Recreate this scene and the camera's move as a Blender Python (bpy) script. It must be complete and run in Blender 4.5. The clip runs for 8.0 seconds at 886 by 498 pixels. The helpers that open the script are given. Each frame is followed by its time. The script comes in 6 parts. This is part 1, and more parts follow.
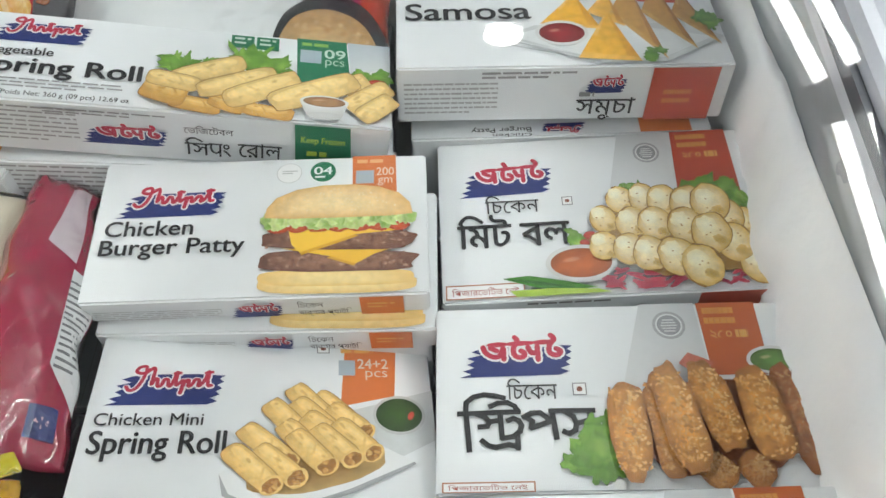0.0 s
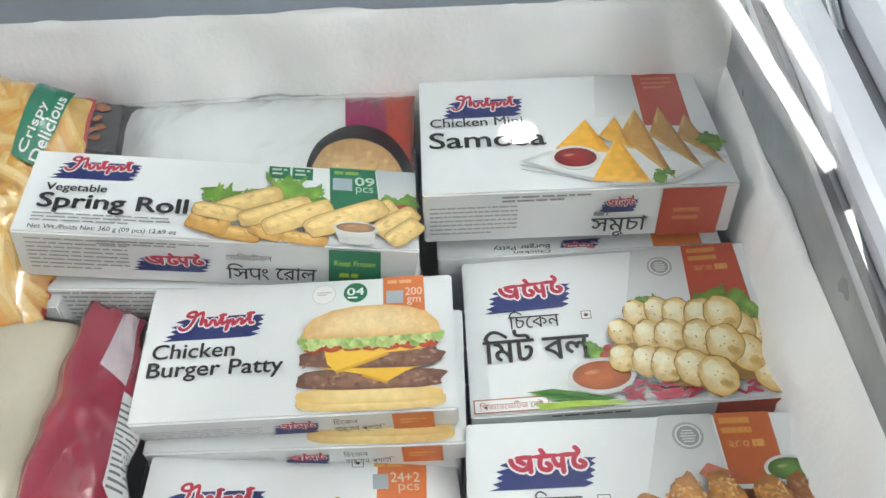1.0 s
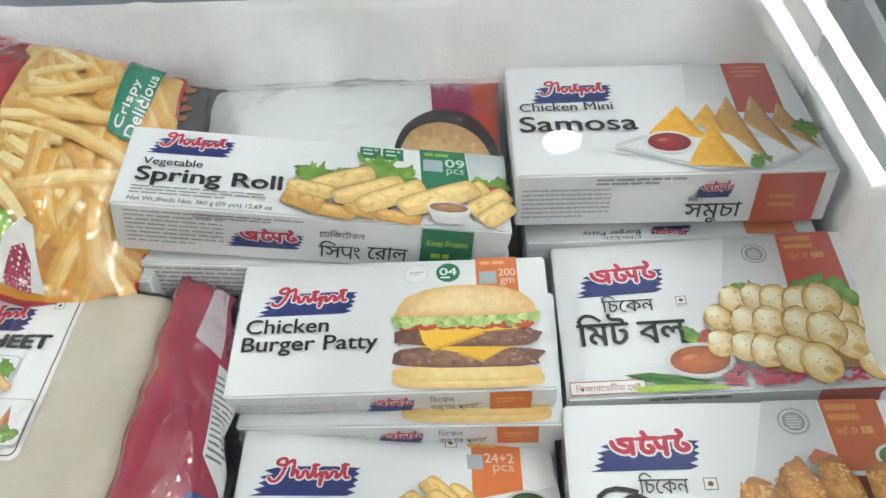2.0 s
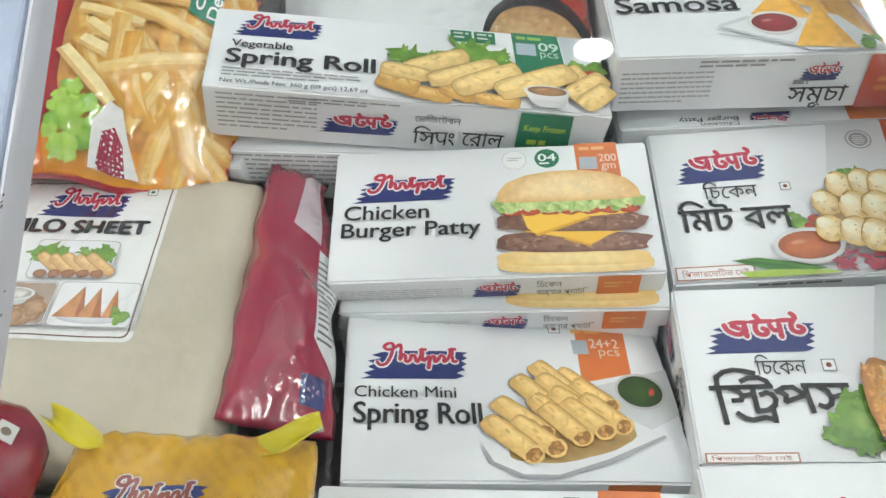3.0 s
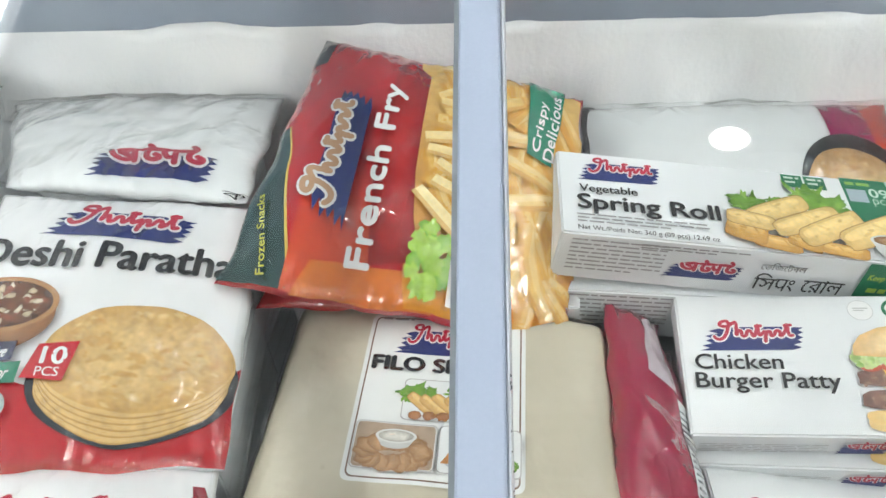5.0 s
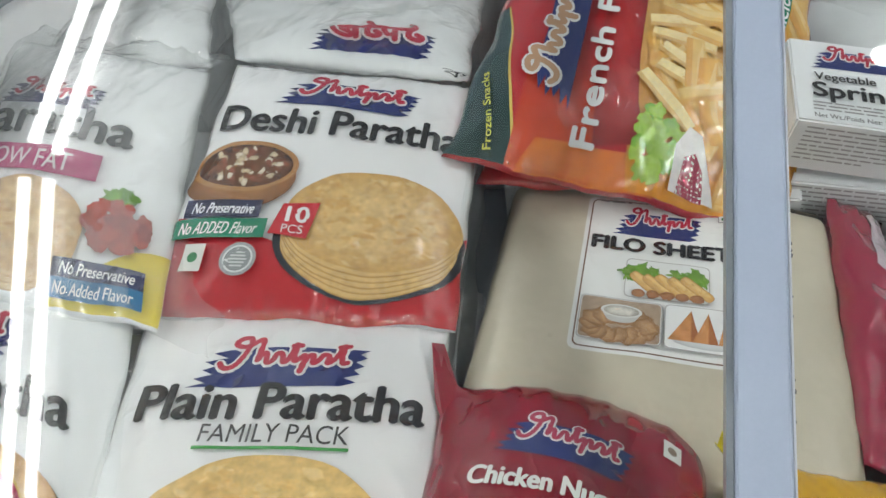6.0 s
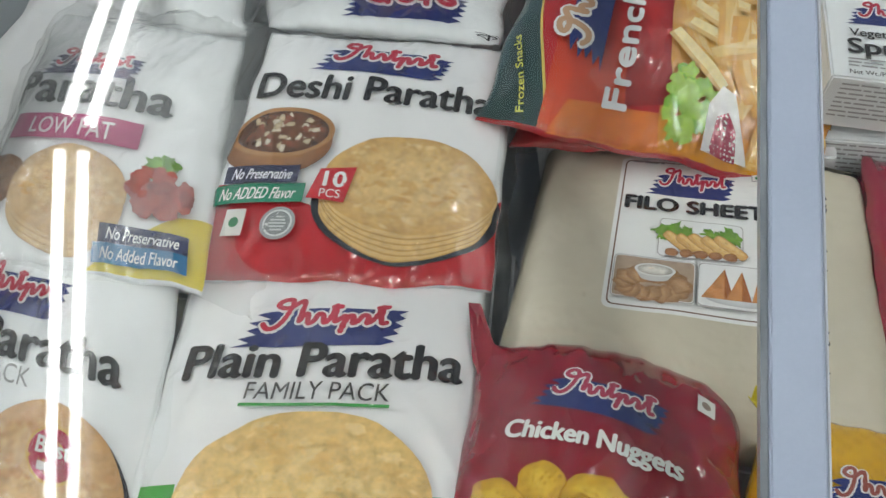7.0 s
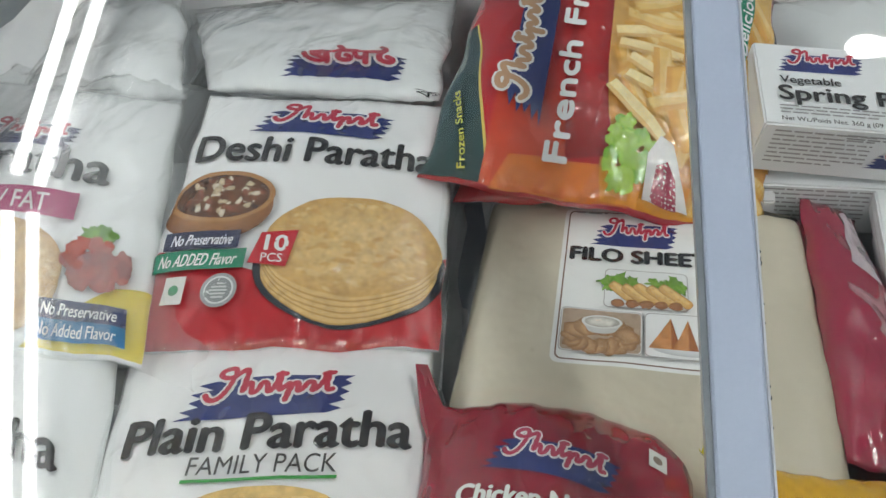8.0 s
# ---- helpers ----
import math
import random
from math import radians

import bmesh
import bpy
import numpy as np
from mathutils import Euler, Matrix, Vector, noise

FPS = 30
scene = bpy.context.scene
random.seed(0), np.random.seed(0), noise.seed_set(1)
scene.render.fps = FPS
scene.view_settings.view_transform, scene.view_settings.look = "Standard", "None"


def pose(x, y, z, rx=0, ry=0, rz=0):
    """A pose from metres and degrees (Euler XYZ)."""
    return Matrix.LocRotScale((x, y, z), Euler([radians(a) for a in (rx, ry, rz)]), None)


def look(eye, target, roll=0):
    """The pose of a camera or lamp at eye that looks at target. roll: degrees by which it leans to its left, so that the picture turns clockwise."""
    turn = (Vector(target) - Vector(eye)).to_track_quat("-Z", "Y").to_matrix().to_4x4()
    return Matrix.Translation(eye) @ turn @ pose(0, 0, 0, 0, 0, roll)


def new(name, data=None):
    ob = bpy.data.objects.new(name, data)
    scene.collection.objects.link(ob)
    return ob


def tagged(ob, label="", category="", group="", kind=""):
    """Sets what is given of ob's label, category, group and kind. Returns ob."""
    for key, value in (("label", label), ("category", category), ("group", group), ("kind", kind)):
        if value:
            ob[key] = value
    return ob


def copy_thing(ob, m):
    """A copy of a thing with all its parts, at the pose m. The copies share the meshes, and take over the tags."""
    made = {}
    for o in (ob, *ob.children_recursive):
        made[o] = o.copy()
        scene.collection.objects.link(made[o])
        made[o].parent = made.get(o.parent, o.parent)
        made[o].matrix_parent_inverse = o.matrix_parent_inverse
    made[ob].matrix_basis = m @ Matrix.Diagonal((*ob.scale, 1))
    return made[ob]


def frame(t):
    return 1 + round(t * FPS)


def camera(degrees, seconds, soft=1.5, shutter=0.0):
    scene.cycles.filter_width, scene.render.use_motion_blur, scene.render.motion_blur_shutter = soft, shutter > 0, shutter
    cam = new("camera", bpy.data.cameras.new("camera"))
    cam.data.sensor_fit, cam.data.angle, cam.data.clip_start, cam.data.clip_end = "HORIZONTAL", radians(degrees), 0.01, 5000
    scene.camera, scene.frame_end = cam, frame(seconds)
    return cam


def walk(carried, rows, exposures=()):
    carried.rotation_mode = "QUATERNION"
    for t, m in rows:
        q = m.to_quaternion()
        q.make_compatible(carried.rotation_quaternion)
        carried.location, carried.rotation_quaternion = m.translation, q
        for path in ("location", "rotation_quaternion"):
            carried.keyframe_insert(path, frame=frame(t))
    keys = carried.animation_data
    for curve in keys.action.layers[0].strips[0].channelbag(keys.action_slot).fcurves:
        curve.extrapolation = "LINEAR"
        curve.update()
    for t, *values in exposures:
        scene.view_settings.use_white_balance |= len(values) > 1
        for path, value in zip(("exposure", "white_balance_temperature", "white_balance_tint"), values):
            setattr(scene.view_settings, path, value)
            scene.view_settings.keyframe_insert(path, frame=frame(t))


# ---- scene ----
cam = camera(54.3, 8.0)
PATH = [
    (0, (0.056, 0.039, 1.113), (0.006, 1.365, -0.384), -1.7),
    (0.5, (0.062, 0.034, 1.132), (0.056, 1.447, -0.284), -2.2),
    (1, (0.053, 0.031, 1.149), (-0.038, 1.498, -0.207), -3.9),
    (1.2, (0.047, 0.03, 1.151), (-0.091, 1.513, -0.183), -4.8),
    (2.3, (-0.007, 0.013, 1.122), (-0.155, 1.503, -0.203), -4.0),
    (2.5, (-0.017, 0.011, 1.117), (-0.169, 1.462, -0.251), -4.1),
    (3, (-0.049, 0.008, 1.112), (-0.209, 1.37, -0.343), -5.1),
    (3.5, (-0.083, 0.016, 1.121), (-0.288, 1.376, -0.332), -6.9),
    (4, (-0.116, 0.026, 1.127), (-0.365, 1.409, -0.296), -7.0),
    (4.2, (-0.128, 0.027, 1.134), (-0.404, 1.422, -0.273), -7.7),
    (5.3, (-0.253, 0.015, 1.172), (-0.584, 1.471, -0.158), -6.0),
    (5.5, (-0.267, 0.003, 1.174), (-0.667, 1.444, -0.154), -6.2),
    (6, (-0.289, -0.014, 1.162), (-0.809, 1.261, -0.288), -11.2),
    (6.5, (-0.297, -0.029, 1.164), (-0.851, 1.158, -0.348), -12.3),
    (7, (-0.29, -0.023, 1.167), (-0.867, 1.18, -0.323), -14.4),
    (7.5, (-0.287, -0.019, 1.167), (-0.832, 1.226, -0.3), -14.5),
    (8, (-0.282, -0.01, 1.168), (-0.782, 1.285, -0.272), -13.4),
]
walk(cam, [(t, look(eye, target, roll)) for t, eye, target, roll in PATH],
     [(0.0, -0.18), (1.2, -0.12), (2.5, -0.15), (4.2, -0.12), (5.4, -0.02), (6.0, -0.52), (6.5, -0.62), (7.0, -0.62), (8.0, -0.62)])

from mathutils.geometry import tessellate_polygon

# ---- world and lamps ----
world = bpy.data.worlds.new("world")
scene.world = world
world.use_nodes = True
world.node_tree.nodes["Background"].inputs["Color"].default_value = (0.75, 0.8, 0.88, 1)
world.node_tree.nodes["Background"].inputs["Strength"].default_value = 0.15
TUBE_GLOW, SPOT_GLOW = 46.0, 70.0


# ---- materials ----
def node_material(name):
    m = bpy.data.materials.new(name)
    m.use_nodes = True
    return m, m.node_tree, m.node_tree.nodes["Principled BSDF"]


def noise_node(tree, scale, detail=4.0, coords="Object"):
    co = tree.nodes.new("ShaderNodeTexCoord")
    n = tree.nodes.new("ShaderNodeTexNoise")
    n.inputs["Scale"].default_value = scale
    n.inputs["Detail"].default_value = detail
    tree.links.new(co.outputs[coords], n.inputs["Vector"])
    return n


def bump_on(tree, bsdf, height, strength, distance, normal_from=None):
    b = tree.nodes.new("ShaderNodeBump")
    b.inputs["Strength"].default_value = strength
    b.inputs["Distance"].default_value = distance
    tree.links.new(height, b.inputs["Height"])
    if normal_from:
        tree.links.new(normal_from, b.inputs["Normal"])
    tree.links.new(b.outputs["Normal"], bsdf.inputs["Normal"])
    return b.outputs["Normal"]


def surface(name, a, b, scale, rough, bump=0.1, fine=400.0, depth=0.001, metal=0.0, coat=0.0, rough_spread=0.08):
    """Two tones mixed by a coarse and a fine noise, with a fine relief and an uneven gloss."""
    m, tree, p = node_material(name)
    n1, n2 = noise_node(tree, scale), noise_node(tree, fine, 2.0)
    mix = tree.nodes.new("ShaderNodeMix")
    mix.data_type = "RGBA"
    mix.inputs["A"].default_value, mix.inputs["B"].default_value = (*a, 1), (*b, 1)
    ramp = tree.nodes.new("ShaderNodeMapRange")
    ramp.inputs["From Min"].default_value, ramp.inputs["From Max"].default_value = 0.3, 0.7
    add = tree.nodes.new("ShaderNodeMath")
    add.operation = "MULTIPLY_ADD"
    add.inputs[1].default_value = 0.25
    tree.links.new(n2.outputs["Fac"], add.inputs[0])
    sub = tree.nodes.new("ShaderNodeMath")
    sub.operation = "SUBTRACT"
    sub.inputs[1].default_value = 0.12
    tree.links.new(n1.outputs["Fac"], sub.inputs[0])
    tree.links.new(sub.outputs[0], add.inputs[2])
    tree.links.new(add.outputs[0], ramp.inputs["Value"])
    tree.links.new(ramp.outputs["Result"], mix.inputs["Factor"])
    tree.links.new(mix.outputs["Result"], p.inputs["Base Color"])
    r = tree.nodes.new("ShaderNodeMapRange")
    r.inputs["To Min"].default_value, r.inputs["To Max"].default_value = max(0.02, rough - rough_spread), rough + rough_spread
    tree.links.new(n1.outputs["Fac"], r.inputs["Value"])
    tree.links.new(r.outputs["Result"], p.inputs["Roughness"])
    p.inputs["Metallic"].default_value = metal
    p.inputs["Coat Weight"].default_value = coat
    p.inputs["Coat Roughness"].default_value = 0.1
    bump_on(tree, p, n2.outputs["Fac"], bump, depth)
    return m


def crease_height(tree, size):
    """Creases of thin film: narrow sharp folds that meet in a loose net, patchy, over a gentle swell."""
    co = tree.nodes.new("ShaderNodeTexCoord")

    def maths(kind, a, b=0.0, c=0.0):
        node = tree.nodes.new("ShaderNodeMath")
        node.operation = kind
        for k, v in enumerate((a, b, c)):
            if isinstance(v, (int, float)):
                node.inputs[k].default_value = v
            else:
                tree.links.new(v, node.inputs[k])
        return node.outputs[0]

    def soft_noise(scale, detail=1.0):
        n = tree.nodes.new("ShaderNodeTexNoise")
        n.inputs["Scale"].default_value, n.inputs["Detail"].default_value = scale, detail
        tree.links.new(co.outputs["Object"], n.inputs["Vector"])
        return n.outputs["Fac"]

    def folds(scale, stretch, turn, wide):
        m = tree.nodes.new("ShaderNodeMapping")
        m.inputs["Rotation"].default_value = (0, 0, turn)
        m.inputs["Scale"].default_value = stretch
        bend = tree.nodes.new("ShaderNodeTexNoise")
        bend.inputs["Scale"].default_value, bend.inputs["Detail"].default_value = 60.0, 2.0
        shift = tree.nodes.new("ShaderNodeMix")
        shift.data_type, shift.blend_type = "RGBA", "LINEAR_LIGHT"
        shift.inputs["Factor"].default_value = 0.008
        tree.links.new(co.outputs["Object"], bend.inputs["Vector"])
        tree.links.new(co.outputs["Object"], shift.inputs["A"])
        tree.links.new(bend.outputs["Color"], shift.inputs["B"])
        tree.links.new(shift.outputs["Result"], m.inputs["Vector"])
        v = tree.nodes.new("ShaderNodeTexVoronoi")
        v.feature = "DISTANCE_TO_EDGE"
        v.inputs["Scale"].default_value = scale
        tree.links.new(m.outputs["Vector"], v.inputs["Vector"])
        near = maths("MULTIPLY_ADD", v.outputs["Distance"], -1.0 / wide, 1.0)
        ridge = maths("MAXIMUM", near, 0.0)
        return maths("MULTIPLY", ridge, ridge)
    patchy = maths("MAXIMUM", maths("MULTIPLY_ADD", soft_noise(15.0), 5.0, -1.9), 0.0)
    patchy = maths("MINIMUM", patchy, 1.0)
    net = maths("MULTIPLY_ADD", folds(size * 1.1, (1.0, 0.45, 1.0), 0.35, 0.16), 0.014, 0.0)
    net = maths("MULTIPLY_ADD", folds(size * 2.3, (1.0, 0.6, 1.0), -0.5, 0.20), 0.010, net)
    sharp = maths("MULTIPLY", net, patchy)
    long = tree.nodes.new("ShaderNodeMapping")
    long.inputs["Rotation"].default_value = (0, 0, 0.25)
    long.inputs["Scale"].default_value = (1.0, 0.33, 1.0)
    tree.links.new(co.outputs["Object"], long.inputs["Vector"])
    pleat = tree.nodes.new("ShaderNodeTexNoise")
    pleat.inputs["Scale"].default_value, pleat.inputs["Detail"].default_value = size * 2.8, 1.5
    tree.links.new(long.outputs["Vector"], pleat.inputs["Vector"])
    pleats = maths("MULTIPLY", maths("MULTIPLY_ADD", pleat.outputs["Fac"], 0.13, -0.065), patchy)
    return maths("MULTIPLY_ADD", soft_noise(size * 0.9, 2.0), 0.08, maths("ADD", sharp, pleats))


def ink_material(name, rough, film):
    """Printing ink: the colour laid down with each shape, mottled where the print is a photograph."""
    m, tree, p = node_material(name)
    att = tree.nodes.new("ShaderNodeAttribute")
    att.attribute_name = "ink"
    n = noise_node(tree, 190.0, 6.0)
    n.inputs["Roughness"].default_value = 0.65
    spread = tree.nodes.new("ShaderNodeMapRange")
    spread.inputs["From Min"].default_value, spread.inputs["From Max"].default_value = 0.32, 0.68
    spread.inputs["To Min"].default_value, spread.inputs["To Max"].default_value = 0.62, 1.3
    tree.links.new(n.outputs["Fac"], spread.inputs["Value"])
    tone = tree.nodes.new("ShaderNodeMix")
    tone.data_type, tone.blend_type = "RGBA", "MULTIPLY"
    tree.links.new(att.outputs["Alpha"], tone.inputs["Factor"])
    tree.links.new(att.outputs["Color"], tone.inputs["A"])
    tree.links.new(spread.outputs["Result"], tone.inputs["B"])
    tree.links.new(tone.outputs["Result"], p.inputs["Base Color"])
    p.inputs["Roughness"].default_value = rough
    if film:
        film_gloss(tree, p)
    return m


def film_gloss(tree, p):
    """The clear outer skin of printed film, creased on its own."""
    p.inputs["Coat Weight"].default_value = 1.0
    p.inputs["Coat Roughness"].default_value = 0.08
    p.inputs["Coat IOR"].default_value = 1.8
    b = tree.nodes.new("ShaderNodeBump")
    b.inputs["Strength"].default_value, b.inputs["Distance"].default_value = 1.0, 0.09
    tree.links.new(crease_height(tree, 17.0), b.inputs["Height"])
    tree.links.new(b.outputs["Normal"], p.inputs["Coat Normal"])


def film_material(name, a, b, scale, rough=0.22):
    m, tree, p = node_material(name)
    n = noise_node(tree, scale)
    mix = tree.nodes.new("ShaderNodeMix")
    mix.data_type = "RGBA"
    mix.inputs["A"].default_value, mix.inputs["B"].default_value = (*a, 1), (*b, 1)
    tree.links.new(n.outputs["Fac"], mix.inputs["Factor"])
    tree.links.new(mix.outputs["Result"], p.inputs["Base Color"])
    p.inputs["Roughness"].default_value = rough
    film_gloss(tree, p)
    return m


def clear_material(name, gloss_rough, crease, milk=0.0):
    """A thin clear sheet: see-through, with gloss by the Fresnel law."""
    m = bpy.data.materials.new(name)
    m.use_nodes = True
    tree = m.node_tree
    tree.nodes.remove(tree.nodes["Principled BSDF"])
    out = tree.nodes["Material Output"]
    clear, gloss, mix = (tree.nodes.new(k) for k in ("ShaderNodeBsdfTransparent", "ShaderNodeBsdfGlossy", "ShaderNodeMixShader"))
    fres = tree.nodes.new("ShaderNodeFresnel")
    fres.inputs["IOR"].default_value = 1.5
    clear.inputs["Color"].default_value = (0.97, 0.985, 0.98, 1)
    gloss.inputs["Roughness"].default_value = gloss_rough
    tree.links.new(fres.outputs[0], mix.inputs[0])
    tree.links.new(clear.outputs[0], mix.inputs[1])
    tree.links.new(gloss.outputs[0], mix.inputs[2])
    last = mix.outputs[0]
    if milk:
        white, veil = tree.nodes.new("ShaderNodeBsdfDiffuse"), tree.nodes.new("ShaderNodeMixShader")
        white.inputs["Color"].default_value = (0.8, 0.81, 0.82, 1)
        patch = noise_node(tree, 40.0)
        share = tree.nodes.new("ShaderNodeMapRange")
        share.inputs["To Min"].default_value, share.inputs["To Max"].default_value = milk * 0.3, milk * 1.7
        tree.links.new(patch.outputs["Fac"], share.inputs["Value"])
        tree.links.new(share.outputs["Result"], veil.inputs[0])
        tree.links.new(last, veil.inputs[1])
        tree.links.new(white.outputs[0], veil.inputs[2])
        last = veil.outputs[0]
    tree.links.new(last, out.inputs["Surface"])
    if crease:
        b = tree.nodes.new("ShaderNodeBump")
        b.inputs["Strength"].default_value, b.inputs["Distance"].default_value = 1.0, 0.06
        tree.links.new(crease_height(tree, 20.0), b.inputs["Height"])
        tree.links.new(b.outputs["Normal"], gloss.inputs["Normal"])
    return m


def glow_material(name, colour, strength):
    m, tree, p = node_material(name)
    p.inputs["Base Color"].default_value = (0.9, 0.9, 0.9, 1)
    p.inputs["Emission Color"].default_value = (*colour, 1)
    p.inputs["Emission Strength"].default_value = strength
    return m


CARTON = surface("white_carton_board", (0.795, 0.815, 0.825), (0.735, 0.755, 0.77), 14, 0.42, 0.06, 900, 0.0004)
CARTON_INNER = surface("grey_carton_board", (0.62, 0.61, 0.58), (0.54, 0.53, 0.51), 20, 0.7, 0.1, 900, 0.0004)
INK = ink_material("ink_on_carton", 0.4, False)
INK_FILM = ink_material("ink_on_film", 0.24, True)
WHITE_FILM = film_material("white_film", (0.86, 0.865, 0.87), (0.79, 0.80, 0.815), 12)
RED_FILM = film_material("red_film", (0.46, 0.014, 0.019), (0.38, 0.010, 0.015), 18)
CRIMSON_FILM = film_material("crimson_film", (0.27, 0.005, 0.022), (0.19, 0.004, 0.017), 14)
PLUM_FILM = film_material("plum_film", (0.33, 0.012, 0.045), (0.22, 0.008, 0.034), 22)
YELLOW_FILM = film_material("yellow_film", (0.72, 0.42, 0.02), (0.60, 0.33, 0.012), 18)
LIME_FILM = film_material("lime_film", (0.70, 0.60, 0.02), (0.58, 0.50, 0.015), 30)
DARK_FILM = film_material("dark_film", (0.02, 0.022, 0.03), (0.035, 0.03, 0.035), 18)
DOUGH = surface("pale_dough_in_film", (0.56, 0.515, 0.41), (0.47, 0.43, 0.335), 18, 0.30, 0.4, 130, 0.002, coat=0.5)
CLEAR_FILM = clear_material("clear_film", 0.15, True)
MILKY_FILM = clear_material("milky_film", 0.15, True, 0.12)
GLASS = clear_material("lid_glass", 0.0, False)
FROST = surface("frost", (0.95, 0.95, 0.94), (0.84, 0.85, 0.87), 14, 0.75, 0.35, 260, 0.0015)
LINER = surface("blue_grey_liner", (0.36, 0.42, 0.50), (0.30, 0.35, 0.43), 9, 0.35, 0.05, 300)
STEEL_LINER = surface("grey_liner_with_ice", (0.34, 0.37, 0.39), (0.24, 0.27, 0.29), 22, 0.3, 0.2, 120, 0.002)
LID_PLASTIC = surface("blue_white_plastic", (0.35, 0.40, 0.50), (0.31, 0.36, 0.46), 8, 0.55, 0.03, 500, 0.0004)
TRIM_PLASTIC = surface("grey_white_plastic", (0.56, 0.58, 0.63), (0.50, 0.52, 0.57), 8, 0.3, 0.03, 500, 0.0004)
DARK_TRIM = surface("dark_rubber", (0.05, 0.055, 0.065), (0.08, 0.085, 0.10), 20, 0.5)
CABINET = surface("white_painted_steel", (0.78, 0.79, 0.80), (0.72, 0.73, 0.75), 4, 0.35, 0.04, 200)
ROOM_WALL = surface("shop_wall_paint", (0.62, 0.63, 0.62), (0.55, 0.56, 0.56), 2, 0.8, 0.1, 60)
CEILING = surface("ceiling_paint", (0.62, 0.64, 0.66), (0.56, 0.58, 0.60), 2, 0.85, 0.1, 60)
FLOOR = surface("shop_floor_tile", (0.42, 0.41, 0.39), (0.35, 0.34, 0.33), 3, 0.4, 0.05, 90)
TUBE = glow_material("tube_light", (0.955, 0.985, 0.965), TUBE_GLOW)
SPOT = glow_material("downlight_lens", (1.0, 0.99, 0.96), SPOT_GLOW)
LAMP_METAL = surface("white_lamp_enamel", (0.8, 0.8, 0.8), (0.75, 0.75, 0.75), 6, 0.4)


# ---- building helpers ----
def mesh_of(name, verts, faces, mats, inks=None, smooth=False, slots=None):
    me = bpy.data.meshes.new(name)
    me.from_pydata([tuple(v) for v in verts], [], faces)
    for m in mats if isinstance(mats, (list, tuple)) else [mats]:
        me.materials.append(m)
    if inks is not None:
        layer = me.attributes.new("ink", "FLOAT_COLOR", "POINT")
        layer.data.foreach_set("color", np.array(inks, dtype=np.float32).ravel())
    if slots is not None:
        me.polygons.foreach_set("material_index", slots)
    if smooth:
        me.polygons.foreach_set("use_smooth", [True] * len(me.polygons))
    me.update()
    return me


def part(name, me, parent, label=""):
    ob = new(name, me)
    ob.parent = parent
    return tagged(ob, label)


def thing(name, label, category, group="", kind="", at=(0, 0, 0)):
    ob = new(name)
    ob.empty_display_size = 0.02
    ob.location = at
    return tagged(ob, label, category, group, kind)


def bm_mesh(name, bm, mat, smooth=False):
    me = bpy.data.meshes.new(name)
    bm.normal_update()
    bm.to_mesh(me)
    bm.free()
    me.materials.append(mat)
    if smooth:
        me.polygons.foreach_set("use_smooth", [True] * len(me.polygons))
    return me


def bevelled_box(name, lo, hi, mat, bevel=0.002, segments=2):
    bm = bmesh.new()
    bmesh.ops.create_cube(bm, size=1)
    lo, hi = Vector(lo), Vector(hi)
    for v in bm.verts:
        v.co = Vector([(a + b) / 2 + c * (b - a) for a, b, c in zip(lo, hi, v.co)])
    if bevel:
        bmesh.ops.bevel(bm, geom=list(bm.edges), offset=bevel, segments=segments, affect="EDGES", profile=0.5)
    return bm_mesh(name, bm, mat)


def swept(name, profile, path, mat, smooth=False):
    """A closed profile (across, up) carried along a path of (place, across, up)."""
    n, verts, faces = len(profile), [], []
    for place, across, up in path:
        for a, b in profile:
            verts.append(Vector(place) + Vector(across) * a + Vector(up) * b)
    for i in range(len(path) - 1):
        for k in range(n):
            a, b = i * n + k, i * n + (k + 1) % n
            faces.append((a, b, b + n, a + n))
    faces.append(tuple(range(n))[::-1])
    faces.append(tuple(range((len(path) - 1) * n, len(path) * n)))
    me = mesh_of(name, verts, faces, mat, smooth=smooth)
    bm = bmesh.new()
    bm.from_mesh(me)
    bmesh.ops.recalc_face_normals(bm, faces=list(bm.faces))
    bm.to_mesh(me)
    bm.free()
    return me


# ---- printing on packs ----
def mixed(a, b, f):
    return tuple(p + (q - p) * f for p, q in zip(a, b))


GLYPHS = {}


